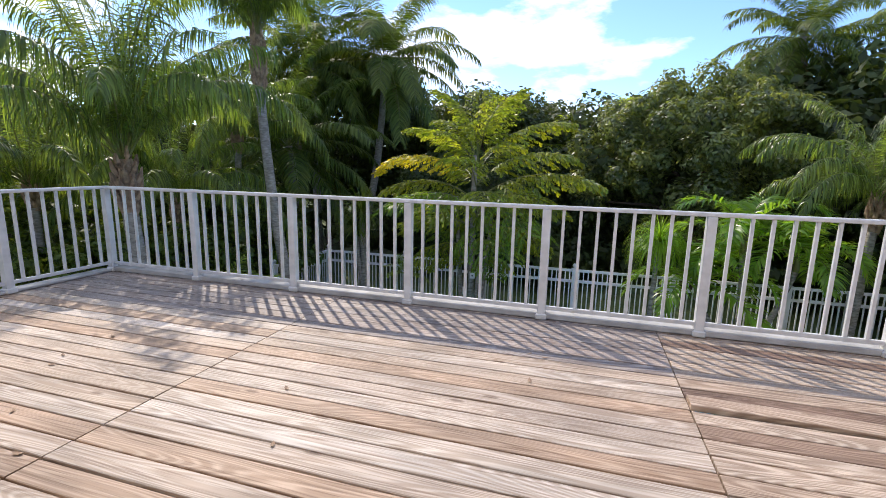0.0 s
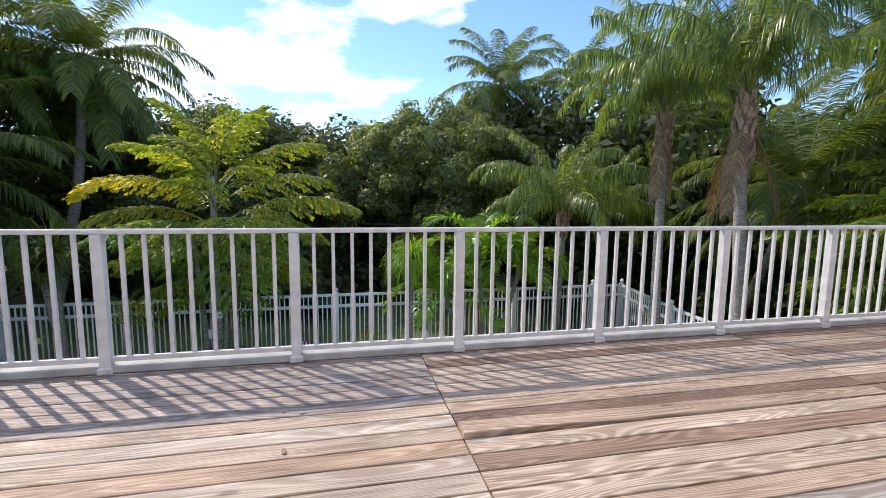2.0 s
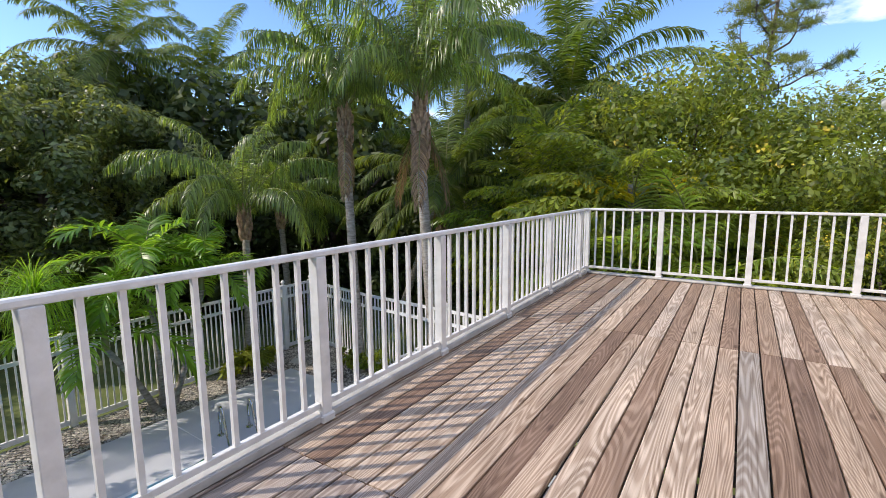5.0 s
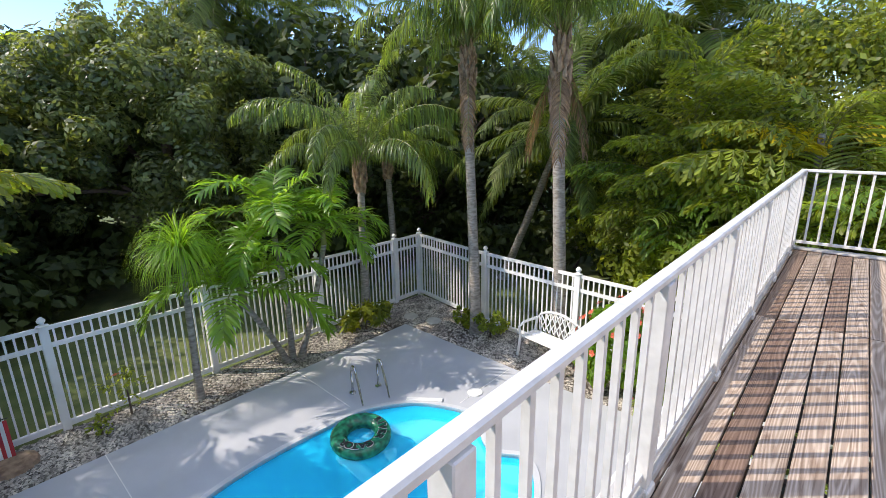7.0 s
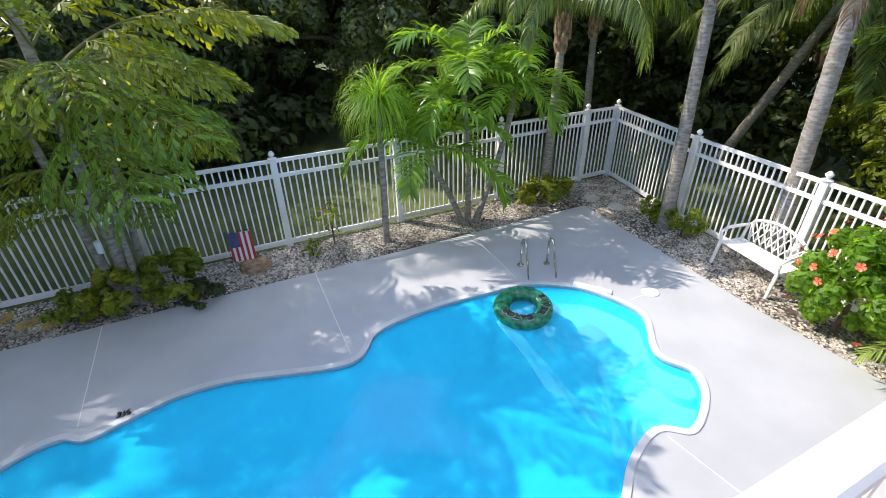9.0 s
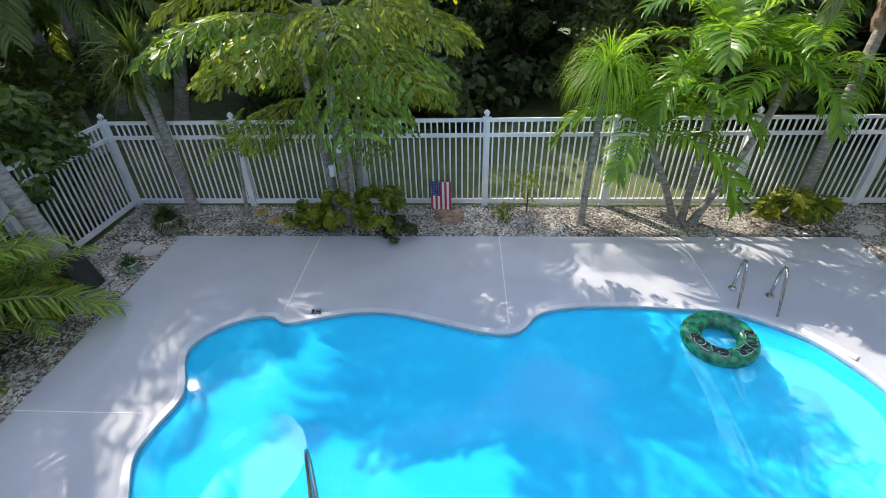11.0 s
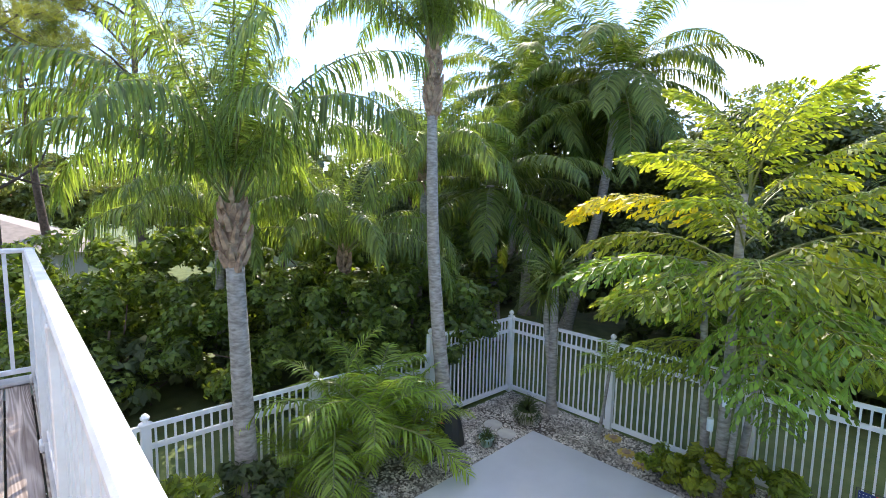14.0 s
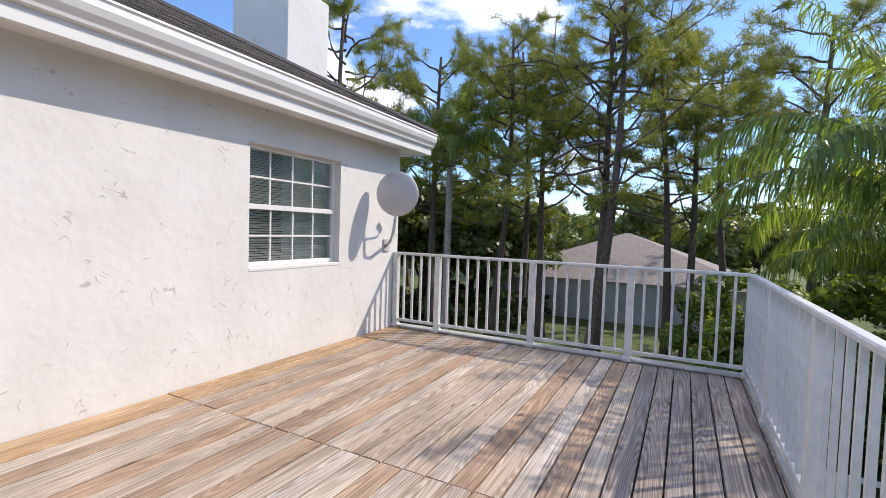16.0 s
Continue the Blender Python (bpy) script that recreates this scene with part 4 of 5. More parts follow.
palm("coconut_palm", CL + " crowded beside the leaning one", (-10.6, 18.0, ZG), (-10.9, 18.4, 5.2), 0.17, 0.12, C, 32, "coconut palms", 19, elev=(80, -45), size=0.95)
palm("coconut_palm", CL + " tall at the back", (-12.5, 19.5, ZG), (-12.7, 19.9, 6.4), 0.17, 0.12, C, 20, "coconut palms", 13, elev=(80, -40), size=0.95)
palm("coconut_palm", CL + " against the sky beside leafy tree", (7.4, 21.0, ZG), (7.4, 20.95, 6.1), 0.17, 0.12, C, 34, "coconut palms", 14, elev=(85, -50), size=0.78, dead=(DEAD, 3), nuts=5)
palm("coconut_palm", CL + " upright at the garden's back", (13.0, 24.0, ZG), (13.0, 24.2, 7.0), 0.17, 0.12, C, 22, "coconut palms", 15, elev=(85, -10), size=0.85)
palm("coconut_palm", CL + " behind the tall queen palms", (14.6, 11.0, ZG), (14.8, 11.1, 5.6), 0.17, 0.12, C, 24, "coconut palms", 18, elev=(85, -30), size=0.8)
palm("coconut_palm", CL + " over the shrubs beyond the fence", (13.5, 7.2, ZG), (13.7, 7.0, 3.9), 0.17, 0.12, C, 34, "coconut palms", 16, elev=(88, -25), size=1.0, nuts=4)
palm("coconut_palm", CL + " pale, behind the queen palms", (10.42, 11.1, ZG), (10.45, 9.3, 1.6), 0.11, 0.09, C, 24, "coconut palms", 17, lean=(0, 0), elev=(80, -35), size=0.75, dead=(DEAD, 5))

ad = "adonidia palm with a bright green arching crown in the pebble bed"
for i, (dx, dy, h, tx, ty) in enumerate(((-0.12, 0, 1.85, -0.72, 0.0), (0.02, 0.08, 2.45, -0.05, 0.1), (0.14, -0.02, 2.15, 0.8, 0.1))):
    palm("adonidia_palm", ad, (3.65 + dx, 11.35 + dy, ZG), (3.65 + dx + tx, 11.35 + dy + ty, ZG + h - (0.4 if i == 0 else 0)), 0.06, 0.05, A, 11, "adonidia palms", 30 + i, lean=(0.05, 0), shaft=0.4, elev=(84, 8), spin=i * 60, size=1.0)
areca = "areca palm clump, thin arching fronds,"
for i, (x, y, h, sz, lab) in enumerate(((-6.3, 7.9, 0.95, 1.0, " beside the red-flowered plant"), (-6.2, 8.6, 0.5, 0.8, " in the pebble bed"), (6.75, 4.55, 0.5, 0.75, " next to the red hibiscus"), (-6.35, 7.2, 0.2, 0.75, " near the pavement"), (-4.4, 11.6, 1.4, 0.45, " small, in front of the fence"))):
    for j in range(3 if i != 4 else 1):
        palm("areca_palm", areca + lab, (x + 0.2 * math.cos(j * 2.1), y + 0.2 * math.sin(j * 2.1), ZG), (x + 0.35 * math.cos(j * 2.1), y + 0.35 * math.sin(j * 2.1), ZG + h), 0.03, 0.025, AR, 10, "areca palms", 50 + i * 3 + j, elev=(80, 5), size=sz, spin=j * 40)

rr = random.Random(12)
for i in range(15):
    x, y = -4.5 + i * 1.25 + rr.uniform(-0.4, 0.4), 23.6 + rr.uniform(-0.8, 0.8) - (1.6 if i < 6 else 0)
    for j in range(1):
        palm("hedge_palm", "tall areca palm in the hedge behind the garden", (x + j * 0.5, y, ZG), (x + j * 0.9 - 0.2, y + 0.2, ZG + rr.uniform(3.2, 4.3) - j), 0.05, 0.04, AR, 10, "hedge palms", 200 + i * 2 + j, elev=(84, 15), size=2.0, spin=i * 50)

for i, (x, y, h) in enumerate(((8.5, 4.2, 2.2), (9.3, 6.2, 2.2), (8.6, 2.9, 2.3))):
    palm("areca_palm", "tall areca palm with long fronds near the deck corner", (x, y, ZG), (x + 0.1, y, ZG + h), 0.05, 0.04, AR, 11, "areca palms", 240 + i, elev=(84, 15), size=1.5, spin=i * 70)

# grassy-headed ponytail palm and screw pine
def spray(L, n, w, droop, material, seed, r0=0.03):
    r = np.random.default_rng(seed)
    k = 6
    th, el = r.random(n) * 6.283, np.arcsin(r.uniform(-0.35, 1.0, n))
    d = np.stack([np.cos(th) * np.cos(el), np.sin(th) * np.cos(el), np.sin(el)], 1)
    cur, pts = d.copy(), [d * r0]
    ln = L * r.uniform(0.75, 1.1, n)
    for i in range(k - 1):
        cur = cur + np.array([0, 0, -1.0]) * droop * i * 0.3
        cur /= np.linalg.norm(cur, axis=1)[:, None]
        pts.append(pts[-1] + cur * (ln / (k - 1))[:, None])
    pts = np.stack(pts, 1)
    wd = np.cross(d, np.array([0, 0, 1.0]) + r.normal(0, 0.2, d.shape))
    wd /= np.linalg.norm(wd, axis=1)[:, None] + 1e-6
    prof = np.interp(np.linspace(0, 1, k), [0, 0.3, 1], [0.7, 1.0, 0.05])
    st = np.stack([pts - wd[:, None] * prof[None, :, None] * w / 2, pts + wd[:, None] * prof[None, :, None] * w / 2], 2)
    return strip_mesh("foliage", st, [material])


def tuft_tree(name, label, base, h, me, lean=(0, 0), r=0.06, scale=1.0, category="tree"):
    ob = empty(name, pose(*base), label=label, category=category)
    part("trunk", trunk_bm((0, 0, 0), (lean[0], lean[1], h), r, r * 0.8), M_bark, ob, smooth=True)
    f = new("foliage", me)
    f.parent = ob
    f.matrix_basis = Matrix.Translation((lean[0], lean[1], h)) @ Matrix.Scale(scale, 4)
    return ob


tuft_tree("ponytail_palm", "ponytail palm with a mop of thin drooping blades on pebbles", (1.9, 11.35, ZG), 2.6, spray(1.0, 620, 0.017, 1.0, M_bright, 61), (0.06, 0.0))
pand = spray(1.0, 170, 0.045, 0.35, M_coco, 62)
tuft_tree("screw_pine", "screw pine with long dark strap leaves by the corner fence", (-5.3, 11.75, ZG), 2.8, pand, (-0.1, 0.1), 0.09)
tuft_tree("screw_pine", "screw pine with long dark strap leaves by the corner fence", (-5.25, 11.78, ZG), 2.4, pand, (-0.35, 0.0), 0.07, 0.8)


def place_copies(ob, places):
    ob.matrix_basis = pose(*places[0][:3], 0, 0, places[0][3]) @ Matrix.Scale(places[0][4], 4)
    for x, y, z, a, s in places[1:]:
        c = copy_thing(ob, pose(x, y, z, 0, 0, a))
        c.scale = (s, s, s)


# ---- leafy trees ----
def leaf_cloud(lobes, n, size, material, seed, aspect=0.5, name="crown", flat=0.35, inner=0.55):
    """Loose folded leaves over the shells of several lobes (x, y, z, rx, ry, rz)."""
    r = np.random.default_rng(seed)
    lo = np.array(lobes, float)
    area = (lo[:, 3] * lo[:, 4] + lo[:, 5] * lo[:, 3])
    which = r.choice(len(lo), n, p=area / area.sum())
    v = r.normal(0, 1, (n, 3))
    v /= np.linalg.norm(v, axis=1)[:, None]
    rad = 1 - (1 - inner) * r.random(n) ** 1.8
    L = lo[which]
    bump = 1 + 0.16 * np.sin(v[:, 0] * 7 + which) * np.cos(v[:, 1] * 6 + which * 2) + 0.1 * np.sin(v[:, 2] * 11)
    c = L[:, :3] + v * L[:, 3:6] * (rad * bump)[:, None]
    keep = np.ones(n, bool)
    nrm = v + r.normal(0, flat, (n, 3)) + np.array([0, 0, 0.35])
    nrm /= np.linalg.norm(nrm, axis=1)[:, None]
    ax = np.cross(nrm, r.normal(0, 1, (n, 3)))
    ax /= np.linalg.norm(ax, axis=1)[:, None]
    bx = np.cross(nrm, ax)
    s = size * r.uniform(0.6, 1.3, n)[:, None]
    q = np.stack([c - ax * s, c + bx * s * aspect + nrm * s * 0.15, c + ax * s, c - bx * s * aspect + nrm * s * 0.15], 1)[keep]
    return quads_mesh(name, q, [material])


def random_lobes(seed, rx, ry, rz, n, z0, least=0.13, most=0.30):
    r = random.Random(seed)
    out = []
    for i in range(n):
        a, u = i * 2.4 + r.uniform(-0.4, 0.4), r.uniform(-0.75, 0.95)
        k = math.sqrt(max(0, 1 - u * u)) * r.uniform(0.45, 1.12)
        sz = r.uniform(least, most)
        out.append((math.cos(a) * rx * k, math.sin(a) * ry * k, z0 + u * rz * 0.7, rx * sz, ry * sz, rz * sz * r.uniform(0.7, 1)))
    return out


def leafy_tree(name, label, seed, rx, ry, rz, h, n, size, material, lobes=26, group="", trunk=0.2, category="tree", least=0.13, most=0.30, extra=()):
    ob = empty(name, label=label, category=category, group=group)
    L = random_lobes(seed, rx, ry, rz, lobes, h, least, most) + list(extra)
    bm = trunk_bm((0, 0, 0), (0.2, 0.1, h), trunk, trunk * 0.45, (0.15, 0.1), rings=False, sides=9)
    part("trunk", bm, M_pinebark, ob, smooth=True)
    for i, l in enumerate(L[:7]):
        bm = bmesh.new()
        s = (0.2 * (0.4 + 0.05 * i), 0.05, h * (0.35 + 0.05 * i))
        mid = (l[0] * 0.45, l[1] * 0.45, (s[2] + l[2]) / 2 + 0.2)
        tube([s, mid, l[:3]], [trunk * 0.45, trunk * 0.25, 0.02], 5, bm)
        part("limb", bm, M_pinebark, ob)
    part("crown", leaf_cloud(L, n, size, material, seed), None, ob)
    return ob


fig = leafy_tree("broadleaf_tree", "large dense broadleaf tree with small dull green leaves beyond the fence", 71, 3.7, 3.4, 4.0, 4.4, 72000, 0.078, M_leaf, 190, trunk=0.25, least=0.09, most=0.17, extra=[(1.7 + 0.3 * math.sin(k), 0.6 + 0.2 * math.cos(k * 2), 5.6 + 0.55 * k, 0.75 - 0.1 * k, 0.7 - 0.1 * k, 0.6) for k in range(5)] + [(-1.2 + 0.2 * k, 0.3, 5.9 + 0.4 * k, 0.5, 0.5, 0.4) for k in range(3)])
place_copies(fig, [(4.1, 18.3, ZG, 10, 1.0)])
dark = leafy_tree("forest_tree", "dense dark green tree in the woods behind the garden", 72, 3.2, 3.2, 3.4, 3.8, 5300, 0.16, M_leafdark, 60, "forest trees")
spots = []
rr = random.Random(9)
for x in range(-26, 30, 4):
    spots.append((x + rr.uniform(-1, 1), 25.5 + rr.uniform(-1.5, 2.5), ZG - 0.3, rr.uniform(0, 360), rr.uniform(0.95, 1.2)))
for y in range(-8, 24, 5):
    spots.append((20 + rr.uniform(-1.5, 1.5), y, ZG - 0.3, rr.uniform(0, 360), rr.uniform(0.9, 1.2)))
for x, y in ((-22, 23), (-6, 20), (-1.5, 21.5), (8, 17.5), (11.5, 15.5), (15, 12), (15.5, 16), (-25, 12), (-27, 16), (-1, 19.5), (0.5, 22)):
    spots.append((x, y, ZG - 0.4, rr.uniform(0, 360), rr.uniform(0.65, 0.85)))
for x, y, k in ((1.2, 21.4, 1.1), (6.8, 20.6, 1.15), (9.8, 19.5, 1.3), (7.3, 21.5, 1.3), (12.8, 16.0, 1.25), (16.0, 9.0, 1.2), (15.5, 20, 1.4)):
    spots.append((x, y, ZG - 0.2, rr.uniform(0, 360), k))
place_copies(dark, spots)
near = leafy_tree("thicket_tree", "dense dark small-leaved tree behind the coconut palms", 77, 3.0, 3.0, 3.2, 3.7, 18000, 0.10, M_leafdark, 70, "thicket trees")
place_copies(near, [(-11.5, 23.4, ZG, 0, 1.55), (-7.2, 23.6, ZG, 70, 1.1), (-18.2, 19.5, ZG, 160, 1.35), (-16.0, 15.5, ZG, 230, 0.7), (-4.2, 17.3, ZG, 200, 0.75), (-3.6, 22.0, ZG, 300, 1.2)])
far = leafy_tree("woodland_tree", "mid-green tree in the far woods beyond the neighbour's lawn", 73, 3.0, 3.0, 3.3, 4.0, 5200, 0.21, M_leaf, 55, "woodland trees")
fs = []
for i in range(16):
    a = radians(118 + i * 8.5)
    fs.append((-36 + rr.uniform(-2, 2) - (i % 3) * 3, -30 + i * 4.2, ZG, rr.uniform(0, 360), rr.uniform(0.8, 1.2)))
for x, y in ((-22, -4.5), (-25.5, -7), (-20.5, -8.5), (-29, -3.5), (-19, 10.5), (-22, 13), (-20, -14), (-24, -10), (-17, -17), (-28, -14), (-15, -11), (-22, -6.5), (-12, -15)):
    fs.append((x, y, ZG, rr.uniform(0, 360), rr.uniform(0.85, 1.1)))
place_copies(far, fs)
shrub = leafy_tree("shrub", "tall leafy shrub with light green leaves over the fence", 74, 1.5, 1.5, 1.5, 1.7, 5200, 0.08, M_shrub, 36, "shrubs", 0.05, "shrub")
ss = []
tall = leafy_tree("tall_shrub", "tall yellow-green leafy tree beyond the deck's end", 76, 2.5, 2.5, 2.6, 3.2, 27000, 0.048, M_mixed, 80, "tall shrubs", 0.09, "tree")
bl = random_lobes(79, 2.5, 2.5, 2.6, 26, 3.4)
part("blossoms", leaf_cloud([(x, y, z + 0.3, 0.16, 0.16, 0.12) for x, y, z, a, b, c in bl], 450, 0.03, M_blossom, 79, 0.8), None, tall, "small yellow flower clusters")
place_copies(tall, [(11.8, 3.5, ZG, 0, 1.28), (12.4, 1.0, ZG, 80, 1.15), (11.0, 6.3, ZG, 160, 0.85), (13.8, 4.2, ZG, 250, 1.25), (10.0, 0.2, ZG, 300, 0.9), (12.0, -2.5, ZG, 30, 1.1)])
for x, y, s in ((8.9, 5.6, 0.9), (8.7, 3.9, 0.9), (8.6, 2.2, 1.0), (11.5, 8.0, 1.0)):
    ss.append((x, y, ZG - 0.1, rr.uniform(0, 360), s))
place_copies(shrub, ss)
wild = leafy_tree("wild_shrub", "dense dark green wild shrub behind the low fence", 78, 1.5, 1.5, 1.6, 1.7, 9000, 0.075, M_wild, 60, "wild shrubs", 0.05, "shrub", least=0.12, most=0.22)
place_copies(wild, [(x, y, ZG - 0.1, rr.uniform(0, 360), k) for x, y, k in ((-8.4, 9.2, 0.95), (-8.0, 10.7, 1.05), (-9.6, 7.4, 0.9), (-9.2, 8.9, 1.0), (-9.5, 10.8, 1.25), (-10.2, 13.2, 1.3), (-11.2, 5.6, 1.0), (-12.6, 7.6, 1.3), (-13.2, 5.2, 1.2), (-12.4, 10.4, 1.5))])
under = leafy_tree("undergrowth", "low dark undergrowth at the foot of the woods", 75, 2.2, 1.6, 1.2, 0.9, 2400, 0.14, M_leafdark, 30, "undergrowth", 0.04, "shrub")
us = [(x, y, ZG - 0.1, 40 * i, 1.25) for i, (x, y) in enumerate(((-5.0, 18.6), (-3.2, 20.6), (-0.6, 18.9), (1.4, 20.4), (-2.2, 19.4), (0.4, 21.5), (6.9, 18.6), (8.8, 17.0)))]
for x in range(-22, 20, 3):
    us.append((x + rr.uniform(-0.6, 0.6), 16.5 + rr.uniform(-0.8, 3.0) + (1.5 if -8 < x < 8 else 0), ZG - 0.1, rr.uniform(0, 360), rr.uniform(0.8, 1.3)))
for y in range(-2, 17, 3):
    us.append((12.5 + rr.uniform(-0.8, 2.0), y, ZG - 0.1, rr.uniform(0, 360), rr.uniform(0.8, 1.3)))
for x, y in ((-19.5, -3.5), (-21.5, -5.2), (-23.5, -3.2), (-25.5, -4.5), (-18.5, -6), (-17.5, -8.5), (-20.5, -7), (-16.5, -10.5), (-15, -12), (-17.5, 8.8), (-15.5, 6.8), (-14.2, 9.2), (-11, 6), (-12, 9), (-12.5, 12), (-11.5, 14), (-10.5, 4.5)):
    us.append((x, y, ZG - 0.1, rr.uniform(0, 360), rr.uniform(0.7, 1.0)))
place_copies(under, us)

# fishtail palm: tiers of bipinnate leaves
def fishtail_frond(seed, L, material, droop=1.2):
    r = np.random.default_rng(seed)
    sub = []
    m = 13
    ang = 0.35
    p = np.zeros(3)
    stalk = [tuple(p)]
    bm = bmesh.new()
    for i in range(m):
        ang -= droop / m
        p = p + np.array([math.cos(ang), 0, math.sin(ang)]) * L / m
        stalk.append(tuple(p))
        if i < 2:
            continue
        for side in (1, -1):
            sl = L * 0.38 * math.sin(math.pi * (0.2 + 0.7 * i / m)) * r.uniform(0.8, 1.15)
            n = 12
            d = np.array([0.55, side, r.uniform(-0.05, 0.15)])
            d /= np.linalg.norm(d)
            q = p.copy()
            ribs = [tuple(q)]
            for j in range(n):
                d = d + np.array([0, 0, -0.10])
                d /= np.linalg.norm(d)
                q = q + d * sl / n
                ribs.append(tuple(q))
                for s2 in (1, -1) if j < n - 1 else (0, 1, -1):
                    out = np.cross(d, [0, 0, 1.0]) * s2 * 0.8 + d * 0.8 + np.array([0, 0, -0.65]) + r.normal(0, 0.16, 3)
                    out /= np.linalg.norm(out)
                    wv = np.cross(out, np.array([0.1, 0, 1.0]) + r.normal(0, 0.35, 3))
                    wv /= np.linalg.norm(wv)
                    ll = 0.125 * r.uniform(0.7, 1.35)
                    ww = 0.023 * r.uniform(0.8, 1.3)
                    sub.append([q, q + out * ll * 0.78 + wv * ww, q + out * ll, q + out * ll * 0.7 - wv * ww])
            tube(ribs[::4], [0.006, 0.005, 0.004, 0.003], 3, bm, cap=False)
    tube(stalk, [0.02 * (1 - 0.07 * i) for i in range(len(stalk))], 5, bm)
    nf = len(sub)
    for qd in sub:
        bm.faces.new([bm.verts.new(v) for v in qd])
    bm.faces.ensure_lookup_table()
    total = len(bm.faces)
    for k, f in enumerate(bm.faces):
        f.material_index = 1 if k < total - nf else 0
    me = bpy.data.meshes.new("frond")
    bm.to_mesh(me)
    bm.free()
    me.materials.append(material)
    me.materials.append(M_rachis)
    return me


F = [fishtail_frond(81, 2.0, M_shrub), fishtail_frond(82, 2.3, M_fish), fishtail_frond(83, 2.2, M_yellow, 1.6), fishtail_frond(84, 2.2, M_olive)]
fp = empty("fishtail_palm", pose(-2.2, 11.35, ZG), label="fishtail palm with tiered green and yellowing fronds over the pebble bed", category="palm tree")
for dx, dy, r0, hh in ((0, 0, 0.09, 4.4), (-0.2, 0.1, 0.07, 3.4), (0.16, 0.14, 0.06, 3.0), (0.1, -0.1, 0.05, 2.2)):
    part("stem", trunk_bm((dx, dy, 0), (dx * 2.5, dy * 2.5, hh), r0, r0 * 0.6), M_bark, fp, smooth=True)
rr = random.Random(5)
# (height of the leaf base, azimuth, elevation, frond, size): a pale plume on top, yellowing arches at both sides
crown = [(4.5, 100, 84, 0, 0.82), (4.5, 10, 72, 0, 0.85), (4.4, 200, 74, 0, 0.85), (4.3, 310, 60, 0, 0.9), (4.2, 150, 58, 0, 0.85),
         (4.1, 178, 46, 0, 0.95), (4.1, 2, 44, 3, 1.05), (4.0, 240, 48, 0, 0.9), (3.9, 60, 46, 0, 0.9),
         (3.75, 196, 36, 2, 1.05), (3.7, 350, 34, 3, 1.05), (3.6, 268, 40, 0, 0.9), (3.5, 120, 34, 0, 0.95),
         (3.3, 172, 22, 3, 1.1), (3.3, 0, 28, 3, 1.25), (3.2, 335, 20, 0, 1.0), (3.2, 290, 24, 0, 1.0), (3.1, 230, 22, 1, 1.0), (3.1, 60, 20, 0, 1.0)]
for ti, (z, n, el, sc) in enumerate(((2.95, 6, 20, 1.0), (2.6, 6, 16, 0.95), (2.2, 5, 12, 0.75), (1.8, 4, 5, 0.55))):
    for i in range(n):
        crown.append((z, ti * 41 + i * 360 / n + rr.uniform(-15, 15), el + rr.uniform(-8, 8), (i + ti) % 2, sc))


def fishtail_crown(parent, rows, scale=1.0, turn=0.0):
    for z, az, el, kind, sc in rows:
        f = new("frond", F[kind])
        f.parent = parent
        f.matrix_basis = Matrix.Translation((0.05, 0.05, z)) @ pose(0, 0, 0, rr.uniform(-8, 8), -el, az + turn) @ Matrix.Scale(sc * scale * rr.uniform(0.95, 1.05), 4)


fishtail_crown(fp, crown)
for x, y, turn, sc, drop in ((9.3, 4.1, 70, 1.0, 6), (10.2, 6.4, 200, 1.1, 0)):
    fe = empty("fishtail_palm", pose(x, y, ZG, 0, 0, turn), label="leafy fishtail palm with arching green fronds among the shrubs", category="palm tree")
    part("stem", trunk_bm((0, 0, 0), (0.1, 0.1, 4.2), 0.08, 0.05), M_bark, fe, smooth=True)
    fishtail_crown(fe, crown[drop:], sc, turn)

